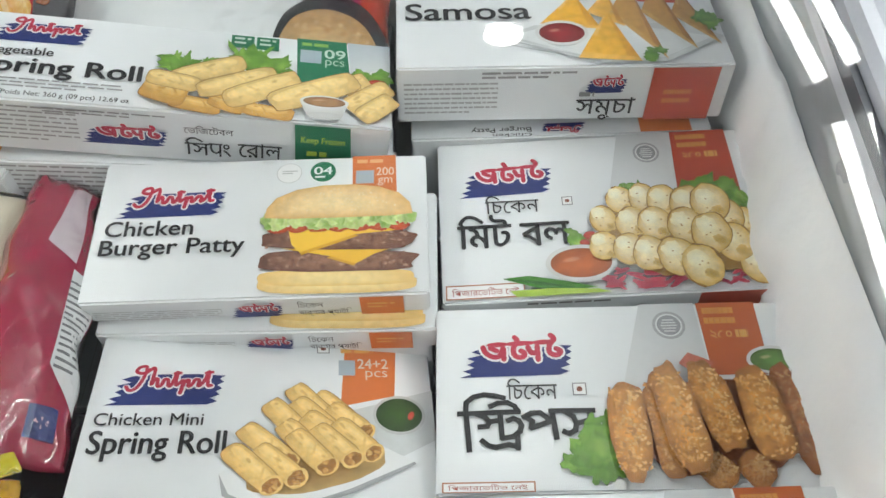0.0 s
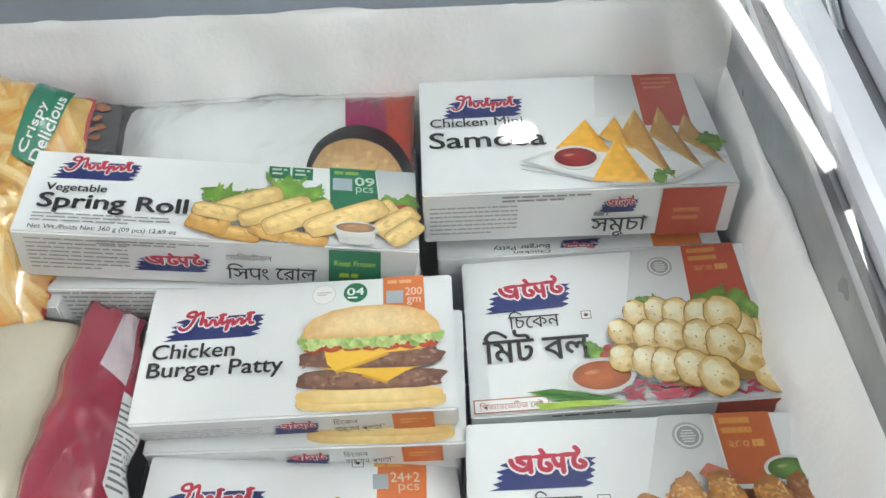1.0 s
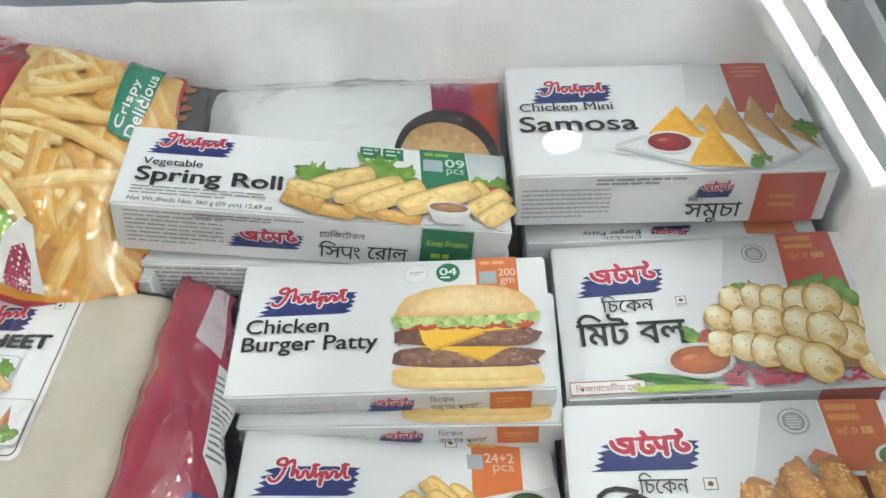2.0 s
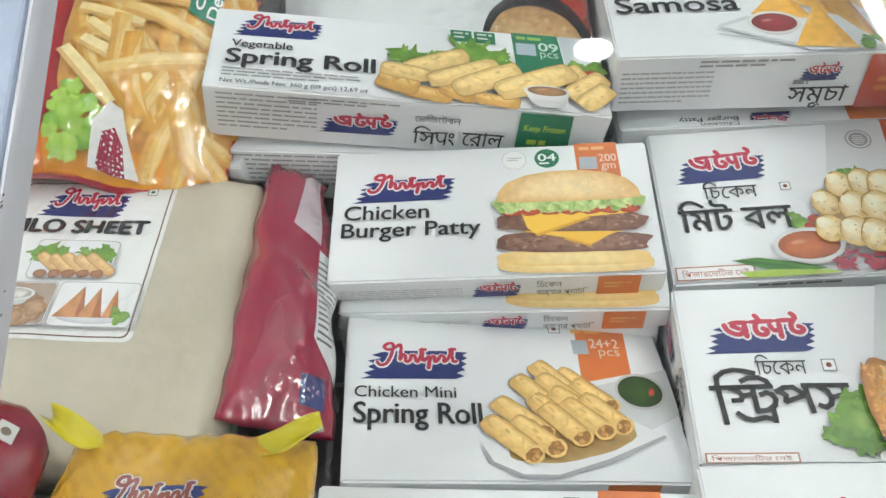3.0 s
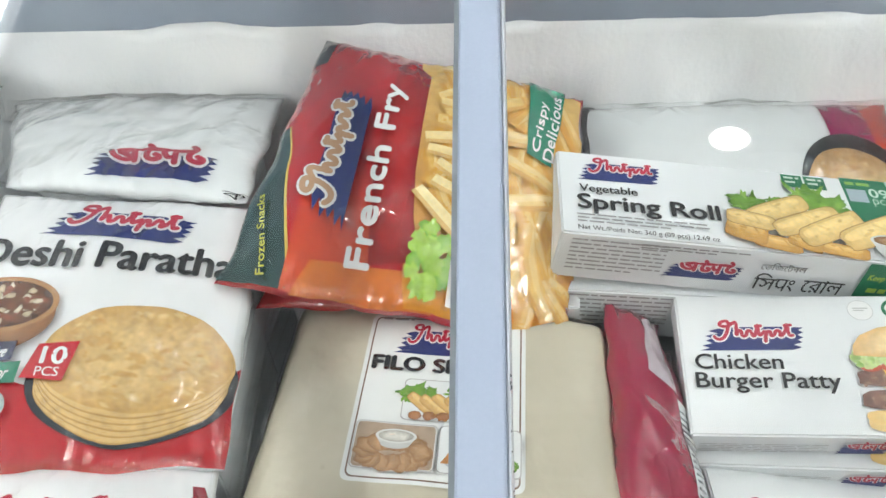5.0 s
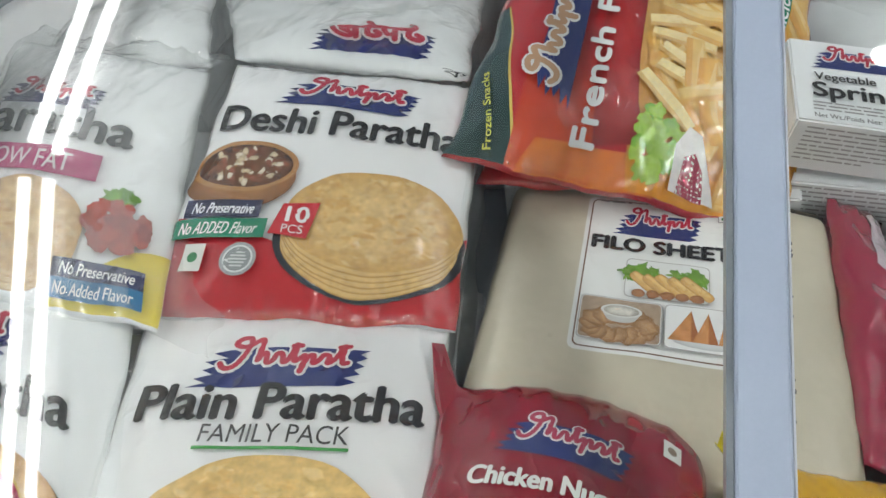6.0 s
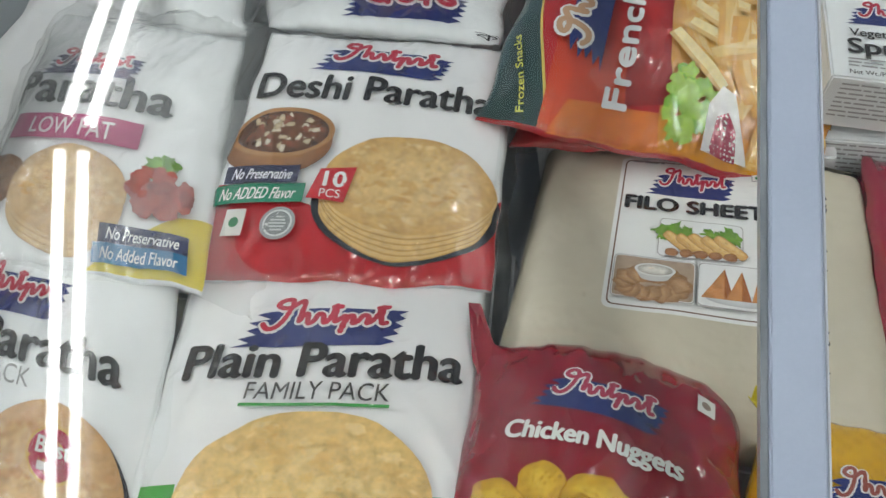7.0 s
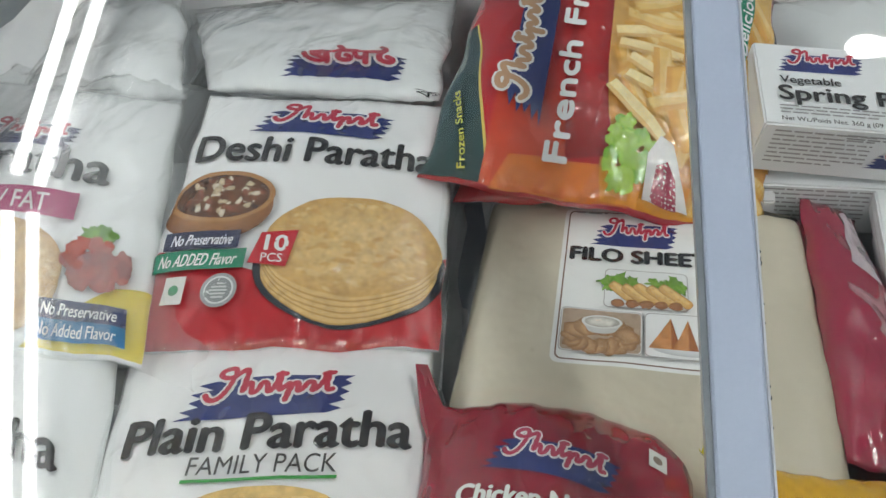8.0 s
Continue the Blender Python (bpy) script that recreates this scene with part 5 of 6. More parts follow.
def samosa_box():
    t, p, f, s = carton("white carton of chicken mini samosas with red band", (0.1145, 0.5295, 0.7990), 0.205, 0.130, 0.0425, 1.6, 1.7, 3.1)
    p.quad([(0.64, 0.0), (0.775, 0.0), (0.765, 0.40), (0.60, 0.42)], (0.58, 0.60, 0.61), 0.05, (0.72, 0.73, 0.73))
    p.quad([(0.775, 0.0), (0.935, 0.02), (0.92, 0.52), (0.76, 0.5)], BRICK, 0.05)
    p.bars(0.80, 0.05, 0.91, 0.18, 3, (0.60, 0.20, 0.12), 4, 0.5, 0.35)
    p.done("colour_band", "brick-red band")
    emblem(p, 0.065, 0.14, 0.325, 0.24)
    p.done("logo", "navy and red brush-stroke mark")
    p.text("Chicken Mini", 0.035, 0.46, 0.315, 0.075, BLACK, 0.006)
    p.text("Samosa", 0.03, 0.645, 0.385, 0.135, BLACK, 0.014)
    p.done("lettering")
    p.poly([(0.32, 0.775), (0.42, 0.70), (0.62, 0.68), (0.90, 0.70), (0.995, 0.80), (0.80, 0.985), (0.58, 0.99)], (0.60, 0.62, 0.62), 0.1)
    p.poly([(0.34, 0.78), (0.44, 0.72), (0.70, 0.70), (0.96, 0.80), (0.79, 0.955), (0.60, 0.965)], (0.74, 0.76, 0.76), 0.1)
    for k in range(2):
        p.poly([(0.32, 0.80 + k * 0.035), (0.60, 0.965 + k * 0.012), (0.60, 0.972 + k * 0.012), (0.32, 0.808 + k * 0.035)], (0.45, 0.47, 0.48))

    def samosa(a, b, c, tone, dark):
        p.poly([a, b, c], tone, 0.5)
        m = mixed(tone, dark, 0.6)
        p.poly([a, mixed(a, c, 0.55), c, mixed(b, c, 0.80)], m, 0.6)
        p.poly([a, mixed(a, b, 0.5), mixed(mixed(a, b, 0.5), c, 0.08)], mixed(tone, (0.9, 0.65, 0.3), 0.4), 0.4)
        p.poly([b, mixed(b, a, 0.12), mixed(c, a, 0.07), c], mixed(tone, (0.9, 0.65, 0.3), 0.2), 0.5)
    brown, gold = (0.50, 0.27, 0.08), (0.80, 0.42, 0.04)
    samosa((0.905, 0.42), (0.85, 0.62), (0.975, 0.86), brown, (0.28, 0.11, 0.03))
    samosa((0.825, 0.35), (0.76, 0.60), (0.90, 0.90), mixed(brown, gold, 0.1), (0.28, 0.11, 0.03))
    samosa((0.742, 0.36), (0.660, 0.60), (0.80, 0.97), mixed(brown, gold, 0.2), (0.30, 0.12, 0.03))
    samosa((0.665, 0.43), (0.59, 0.60), (0.70, 0.72), mixed(brown, gold, 0.75), (0.42, 0.17, 0.03))
    samosa((0.562, 0.443), (0.44, 0.69), (0.625, 0.74), gold, (0.6, 0.26, 0.02))
    samosa((0.652, 0.60), (0.535, 0.955), (0.72, 0.985), gold, (0.6, 0.26, 0.02))
    dip_bowl(p, 0.50, 0.765, 0.0165, 0.0125, (0.30, 0.015, 0.02), body=0.006)
    lettuce(p, 0.765, 0.93, 0.007, 0.007, 2, 10, 0.5)
    lettuce(p, 0.96, 0.68, 0.008, 0.010, 3, 10, 0.5)
    p.done("food_picture", "printed golden triangular samosas on a dish")
    f.bars(0.02, 0.26, 0.30, 0.86, 7, (0.42, 0.42, 0.42), 5, 0.38, 0.5)
    f.bars(0.25, 0.07, 0.53, 0.22, 2, (0.3, 0.3, 0.3), 6, 0.5)
    emblem(f, 0.555, 0.12, 0.14, 0.36, block=True)
    f.bars(0.545, 0.44, 0.61, 0.53, 1, (0.25, 0.25, 0.25), 7, 0.9)
    f.text("সমুচা", 0.54, 0.97, 0.18, 0.42, BLACK, 0.004)
    f.rect(0.755, 0.02, 0.955, 0.98, BRICK, 0.05)
    for k in range(2):
        f.bars(0.80, 0.42 + k * 0.16, 0.92, 0.52 + k * 0.16, 1, (0.62, 0.22, 0.06), 8 + k, 0.8, 0.35)
    f.done("front_print")


def vegetable_roll_box():
    t, p, f, s = carton("long white carton of vegetable spring rolls with green band", (-0.1103, 0.4585, 0.802), 0.2465, 0.0725, 0.0415, 5.8, 10.8, 5.3)
    p.quad([(0.89, 0.0), (1.0, 0.0), (1.0, 0.30), (0.90, 0.40)], (0.45, 0.50, 0.54), 0.05, (0.62, 0.64, 0.65))
    p.quad([(0.762, 0.0), (0.888, 0.0), (0.90, 0.58), (0.768, 0.58)], GREEN, 0.05)
    p.bars(0.775, 0.045, 0.875, 0.09, 1, (0.25, 0.42, 0.08), 3, 0.9)
    p.rect(0.772, 0.14, 0.825, 0.30, (0.36, 0.42, 0.48))
    p.text("09", 0.833, 0.225, 0.052, 0.11, (0.55, 0.66, 0.58), 0.02)
    p.text("pcs", 0.835, 0.345, 0.048, 0.10, (0.45, 0.58, 0.48))
    p.done("colour_band", "green band with the piece count")
    for x in (0.60, 0.662):
        p.rect(x, 0.035, x + 0.056, 0.195, GREEN)
        p.bars(x + 0.008, 0.06, x + 0.048, 0.17, 2, (0.6, 0.68, 0.62), 3, 0.45)
    p.done("green_marks")
    emblem(p, 0.045, 0.04, 0.245, 0.32)
    p.done("logo", "navy and red brush-stroke mark")
    p.text("Vegetable", 0.052, 0.545, 0.148, 0.115, BLACK, 0.012)
    p.text("Spring Roll", 0.045, 0.775, 0.36, 0.225, BLACK, 0.022)
    p.bars(0.04, 0.785, 0.37, 0.905, 3, (0.3, 0.3, 0.3), 6, 0.4)
    p.text("Net Wt./Poids Net: 360 g (09 pcs) 12.69 oz", 0.04, 0.985, 0.35, 0.065, BLACK, 0.006)
    p.done("lettering")
    lettuce(p, 0.50, 0.48, 0.018, 0.007, 5, 18)
    lettuce(p, 0.66, 0.38, 0.020, 0.008, 6, 20)
    lettuce(p, 0.73, 0.45, 0.009, 0.007, 7, 10, 0.2)
    lettuce(p, 0.955, 0.43, 0.012, 0.008, 8, 12)
    p.blob(0.965, 0.51, 0.006, 0.003, (0.5, 0.06, 0.03), (0.35, 0.02, 0.02), 0.4)
    pale, fried = (0.82, 0.60, 0.24), (0.66, 0.38, 0.10)
    rolls = [(0.485, 0.90, 0.585, 0.955, 0.0056, fried), (0.65, 0.925, 0.755, 0.965, 0.0050, fried), (0.575, 0.86, 0.64, 0.94, 0.0052, fried), (0.425, 0.78, 0.50, 0.86, 0.0080, fried),
             (0.885, 0.60, 0.93, 0.50, 0.0070, pale), (0.49, 0.645, 0.63, 0.415, 0.0070, pale), (0.43, 0.66, 0.53, 0.72, 0.0062, pale), (0.55, 0.77, 0.705, 0.52, 0.0070, pale),
             (0.615, 0.845, 0.76, 0.565, 0.0080, pale), (0.72, 0.84, 0.90, 0.53, 0.0088, pale), (0.90, 0.82, 0.985, 0.58, 0.0075, pale), (0.93, 0.93, 0.995, 0.72, 0.0070, pale)]
    for k, (xa, ya, xb, yb, r, tone) in enumerate(rolls):
        dx, dy = (xb - xa) * p.w, (yb - ya) * p.h
        fried_roll(p, (xa + xb) / 2, (ya + yb) / 2, math.hypot(dx, dy) + r * 0.8, r, math.degrees(math.atan2(dy, dx)), 20 + k, tone, end=False)
    dip_bowl(p, 0.835, 0.80, 0.0145, 0.0052, (0.42, 0.22, 0.10), body=0.0115)
    p.done("food_picture", "printed pale spring rolls with lettuce and a dip cup")
    f.bars(0.03, 0.10, 0.27, 0.80, 8, (0.35, 0.35, 0.35), 5, 0.35)
    f.bars(0.20, 0.08, 0.47, 0.20, 2, (0.3, 0.3, 0.3), 6, 0.45)
    emblem(f, 0.27, 0.26, 0.22, 0.46, block=True)
    f.text("েভিজেটবল", 0.51, 0.36, 0.115, 0.16, BLACK, 0.0)
    f.text("িস", 0.51, 0.80, 0.058, 0.36, BLACK, 0.004)
    pen_letter(f, 0.567, 0.552, 0.03, 0.25, 0.0006)
    f.text("ং", 0.60, 0.80, 0.018, 0.26, BLACK, 0.004)
    f.text("েরাল", 0.635, 0.78, 0.105, 0.30, BLACK, 0.004)
    f.quad([(0.768, 0.02), (0.90, 0.02), (0.915, 0.98), (0.775, 0.98)], GREEN, 0.05)
    f.text("Keep Frozen", 0.785, 0.42, 0.105, 0.17, (0.42, 0.55, 0.06), 0.01)
    f.bars(0.80, 0.55, 0.87, 0.66, 1, (0.42, 0.55, 0.06), 3, 0.9)
    f.done("front_print")


mini_roll_box((-0.0495, 0.2716, 0.7158), -7.0, 8.7, 5.3, "white carton of chicken mini spring rolls with orange band")
mini_roll_box((-0.0515, 0.1495, 0.7330), -1.0, 1.5, 0.5, "white mini spring roll carton overlapping the one behind it")
meat_ball_box()
strips_box((0.137, 0.2795, 0.7305), 4.2, -1.2, 0.85, "white carton of crumbed chicken strips with orange band")
strips_box((0.1340, 0.1655, 0.7420), 1.0, 0.0, 2.4, "white chicken strips carton standing higher than its neighbour")
samosa_box()
vegetable_roll_box()
t_under, p_under, f_under, s_under = carton("white carton with grey small print under the spring rolls", (-0.112, 0.4585, 0.7575), 0.2456, 0.0721, 0.042, 3, 7.5, 5.0)
f_under.bars(0.03, 0.06, 0.30, 0.80, 8, (0.35, 0.35, 0.35), 15, 0.35)
f_under.quad([(0.768, 0.02), (0.90, 0.02), (0.915, 0.98), (0.775, 0.98)], GREEN, 0.05)
f_under.done("front_print")


# ---- bags ----
def ribbon(p, x0, y0, x1, y1, h, col, words="", ink=WHITE, tilt=0.0):
    """A printed strip from end to end with its words; h: its height as a share of the face."""
    p.quad([(x0, y0), (x1, y1), (x1 - tilt, y1 + h), (x0 - tilt, y0 + h)], col, 0.05)
    if words:
        turn = math.degrees(math.atan2((y1 - y0) * p.h, (x1 - x0) * p.w))
        p.text(words, x0 + (x1 - x0) * 0.1 - tilt * 0.8, y0 + (y1 - y0) * 0.1 + h * 0.8, (x1 - x0) * 0.8, h * 0.6, ink, 0.01, turn, 0.2)


def crinkled_sleeve(t, face, label="loose clear overwrap", grow=(0.006, 0.008, 0.006, 0.004), mat=None, amount=0.6, rim_only=False):
    """A loose clear overwrap a few millimetres above the bag, ruffled; grow: metres by which it stands out left, far, right and near."""
    mat = mat or CLEAR_FILM
    n = 64
    verts, faces = [], []
    across, away = face(1, 0.5) - face(0, 0.5), face(0.5, 0) - face(0.5, 1)
    wid, dep = across.length, away.length
    across, away = across.normalized(), away.normalized()
    for j in range(n + 1):
        for i in range(n + 1):
            x = -grow[0] + (wid + grow[0] + grow[2]) * i / n
            y = -grow[1] + (dep + grow[1] + grow[3]) * j / n
            a, b = x / wid, y / dep
            q = face(a, b, 0.0)
            past_x = min(0, x) + max(0, x - wid)
            past_y = -min(0, y) - max(0, y - dep)
            out = math.hypot(past_x, past_y)
            ridge = 1 - abs(noise.noise((x * 34 + 4, y * 16, 7))) * 2
            ruffle = 0.0024 * noise.fractal((x * 30, y * 30, 3.1), 0.9, 2, 3) + 0.0030 * max(0, ridge) ** 3
            ruffle *= amount * (1 + min(3.0, out / 0.005))
            verts.append(q + across * past_x + away * past_y + Vector((0, 0, max(0.0014, 0.003 + ruffle) - out * 0.25 - out * out * 8)))
    for j in range(n):
        for i in range(n):
            a = j * (n + 1) + i
            x = -grow[0] + (wid + grow[0] + grow[2]) * (i + 0.5) / n
            y = -grow[1] + (dep + grow[1] + grow[3]) * (j + 0.5) / n
            if not rim_only or min(x, wid - x, y, dep - y) < 0.004:
                faces.append((a, a + n + 1, a + n + 2, a + 1))
    ob = part("clear_overwrap", mesh_of("clear_overwrap", verts, faces, mat, smooth=True), t, label)
    ob.visible_shadow = False


def paratha_bag():
    t, p, face = pillow("paratha_bag", "red and white film bag of ten flat parathas", [(-0.586, 0.418, 0.852), (-0.421, 0.436, 0.827), (-0.402, 0.263, 0.788), (-0.575, 0.227, 0.816)], 0.03, WHITE_FILM, seed=1)
    crimson = (0.47, 0.013, 0.022)
    edge = [(0.0, 0.66), (0.12, 0.69), (0.25, 0.715), (0.36, 0.75), (0.46, 0.82), (0.58, 0.86), (0.75, 0.87), (0.9, 0.80), (1.0, 0.66)]
    for (xa, ya), (xb, yb) in zip(edge, edge[1:]):
        p.quad([(xa, ya), (xb, yb), (xb, 0.995), (xa, 0.995)], crimson, 0.05)
    p.done("red_panel", "crimson lower panel")
    emblem(p, 0.22, 0.05, 0.60, 0.165, 4)
    p.done("logo", "navy and red brush-stroke mark")
    p.text("Deshi Paratha", 0.05, 0.325, 0.89, 0.105, BLACK, 0.030, 2)
    p.done("lettering")
    dark_plate = (0.025, 0.028, 0.04)
    p.blob(0.685, 0.735, 0.056, 0.038, dark_plate, dark_plate, 0.1, 3, n=44)
    flatbread(p, 0.685, 0.66, 0.0525, 0.0335, 5, (0.66, 0.43, 0.16), 60, 5, 3, 0.0032)
    p.done("food_picture", "printed stack of flat breads on a dark plate")
    p.blob(0.195, 0.525, 0.034, 0.023, (0.36, 0.17, 0.06), (0.22, 0.09, 0.03), 0.5, n=36)
    p.blob(0.195, 0.48, 0.034, 0.0185, (0.50, 0.27, 0.11), (0.40, 0.2, 0.08), 0.4, n=36)
    p.blob(0.195, 0.48, 0.0305, 0.0155, (0.16, 0.07, 0.03), (0.10, 0.04, 0.02), 0.8, n=30)
    rnd = random.Random(9)
    for k in range(75):
        a, r = rnd.uniform(0, 6.28), math.sqrt(rnd.random()) * 0.85
        c = rnd.choice([(0.66, 0.52, 0.34), (0.30, 0.10, 0.06), (0.22, 0.08, 0.04), (0.74, 0.64, 0.48), (0.14, 0.05, 0.02)])
        p.blob(0.195 + math.cos(a) * r * 0.029 / p.w, 0.48 + math.sin(a) * r * 0.0145 / p.h, 0.003, 0.0019, c, mixed(c, (0.1, 0.04, 0.02), 0.4), 0.6, rnd.uniform(0, 180), 0.7, 10, k)
    p.done("bowl_picture", "printed brown bowl of meat curry")
    ribbon(p, 0.04, 0.615, 0.30, 0.61, 0.065, (0.02, 0.025, 0.08), "No Preservative")
    ribbon(p, 0.0, 0.685, 0.335, 0.68, 0.07, (0.012, 0.20, 0.11), "No ADDED Flavor")
    p.quad([(0.375, 0.625), (0.50, 0.615), (0.475, 0.745), (0.345, 0.735)], (0.50, 0.02, 0.03))
    p.text("10", 0.395, 0.69, 0.075, 0.055, WHITE, 0.03)
    p.text("PCS", 0.388, 0.73, 0.07, 0.03, WHITE)
    p.rect(0.075, 0.775, 0.15, 0.865, (0.66, 0.66, 0.62))
    p.blob(0.112, 0.82, 0.0032, 0.0032, (0.03, 0.2, 0.08), n=12)
    round_seal(p, 0.27, 0.825, 0.0105)
    p.done("marks", "piece count, ribbons and seals")
    crinkled_sleeve(t, face, grow=(0.022, 0.004, 0.012, 0.002), rim_only=True)


def family_bag():
    t, p, face = pillow("paratha_bag", "white and green family pack of plain parathas", [(-0.572, 0.232, 0.816), (-0.408, 0.275, 0.785), (-0.37, 0.03, 0.79), (-0.535, 0.0, 0.80)], 0.03, WHITE_FILM, seed=2)
    lime = (0.06, 0.36, 0.045)
    p.quad([(0.005, 0.545), (0.16, 0.55), (0.2, 0.99), (0.005, 0.99)], lime)
    p.quad([(0.87, 0.565), (0.995, 0.56), (0.995, 0.99), (0.85, 0.99)], lime)
    p.done("green_panels", "bright green side panels")
    emblem(p, 0.20, 0.065, 0.60, 0.16)
    p.done("logo", "navy and red brush-stroke mark")
    p.text("Plain Paratha", 0.085, 0.305, 0.86, 0.088, BLACK, 0.032, 0)
    p.text("FAMILY PACK", 0.30, 0.362, 0.44, 0.045, (0.06, 0.06, 0.06), 0.0, 0.5)
    p.rect(0.29, 0.372, 0.745, 0.380, (0.04, 0.30, 0.06))
    p.done("lettering")
    flatbread(p, 0.53, 0.60, 0.064, 0.050, 15, (0.88, 0.64, 0.26), 110, 0)
    p.done("food_picture", "printed golden blistered flat bread")
    crinkled_sleeve(t, face, grow=(0.010, 0.003, 0.012, 0.0), rim_only=True)


def second_family_bag():
    t, p, face = pillow("paratha_bag", "white film pack of parathas with round crimson badge", [(-0.75, 0.265, 0.825), (-0.582, 0.236, 0.82), (-0.512, 0.0, 0.80), (-0.69, 0.02, 0.80)], 0.03, WHITE_FILM, seed=3)
    emblem(p, 0.08, 0.13, 0.58, 0.16, -4)
    p.done("logo", "navy and red brush-stroke mark")
    p.text("Paratha", 0.32, 0.40, 0.56, 0.092, BLACK, 0.032, -4)
    p.text("PACK", 0.36, 0.455, 0.2, 0.045, (0.3, 0.3, 0.3), 0.0, -4)
    p.done("lettering")
    p.blob(0.72, 0.66, 0.048, 0.050, (0.05, 0.05, 0.06), (0.03, 0.03, 0.04), n=36)
    flatbread(p, 0.70, 0.63, 0.047, 0.044, 25, (0.62, 0.38, 0.18), 70, 4, 0, 0.004)
    p.blob(0.72, 0.565, 0.0155, 0.0155, (0.62, 0.40, 0.10), n=30)
    p.blob(0.72, 0.565, 0.014, 0.014, (0.36, 0.01, 0.05), n=30)
    p.text("Best", 0.665, 0.57, 0.11, 0.035, (0.75, 0.7, 0.7), 0.02, -3)
    p.bars(0.68, 0.585, 0.76, 0.605, 1, (0.75, 0.7, 0.7), 2, 0.9)
    p.done("food_picture", "printed flat breads and a round crimson badge")
    crinkled_sleeve(t, face, grow=(0.006, 0.006, 0.012, 0.004))


def low_fat_bag():
    t, p, face = pillow("paratha_bag", "white bag of low-fat parathas in loose clear film", [(-0.79, 0.45, 0.845), (-0.62, 0.43, 0.838), (-0.557, 0.215, 0.826), (-0.73, 0.22, 0.83)], 0.03, WHITE_FILM, seed=4)
    p.quad([(0.88, 0.80), (1.0, 0.78), (1.0, 0.99), (0.55, 0.99)], (0.70, 0.56, 0.015))
    emblem(p, 0.07, 0.19, 0.58, 0.14)
    p.done("logo", "navy and red brush-stroke mark")
    p.text("Paratha", 0.0, 0.455, 0.78, 0.13, (0.05, 0.055, 0.06), 0.030)
    p.quad([(0.06, 0.505), (0.68, 0.50), (0.68, 0.60), (0.06, 0.605)], (0.44, 0.03, 0.16))
    p.text("LOW FAT", 0.16, 0.585, 0.40, 0.065, WHITE, 0.006)
    p.done("lettering")
    p.blob(0.05, 0.76, 0.032, 0.022, (0.40, 0.22, 0.10), (0.28, 0.13, 0.05), 0.9, 0, 0.3, 30, 3)
    flatbread(p, 0.42, 0.77, 0.045, 0.034, 35, (0.62, 0.42, 0.20), 50, 3)
    rnd = random.Random(5)
    lettuce(p, 0.80, 0.66, 0.013, 0.011, 7, 12)
    for k in range(34):
        a, r = rnd.uniform(0, 6.28), math.sqrt(rnd.random())
        c = mixed((0.42, 0.07, 0.045), (0.20, 0.02, 0.015), rnd.random())
        p.blob(0.80 + math.cos(a) * r * 0.12, 0.74 + math.sin(a) * r * 0.07, 0.0065, 0.005, mixed(c, (0.6, 0.25, 0.2), 0.2), c, 0.7, rnd.uniform(0, 180), 0.5, 14, k)
    ribbon(p, 0.60, 0.865, 0.945, 0.86, 0.055, (0.02, 0.03, 0.10), "No Preservative")
    ribbon(p, 0.58, 0.92, 0.945, 0.915, 0.055, (0.01, 0.14, 0.30), "No Added Flavor")
    p.done("food_picture", "printed flat breads and red meat")
    crinkled_sleeve(t, face, "loose milky overwrap", (0.01, 0.05, 0.034, 0.004), MILKY_FILM)


def reversed_bag():
    t, p, face = pillow("paratha_bag", "white film bag lying back to front", [(-0.685, 0.588, 0.815), (-0.452, 0.594, 0.815), (-0.432, 0.438, 0.836), (-0.600, 0.440, 0.846)], 0.032, WHITE_FILM, seed=5)
    p.rect(0.46, 0.02, 0.53, 0.07, (0.36, 0.37, 0.38))
    emblem(p, 0.33, 0.70, 0.58, 0.24, block=True)
    p.done("logo", "navy and red brush-stroke mark")
    p.text("ক", 0.90, 0.995, 0.1, 0.03, BLACK)
    p.done("lettering")
    crinkled_sleeve(t, face, amount=0.25)


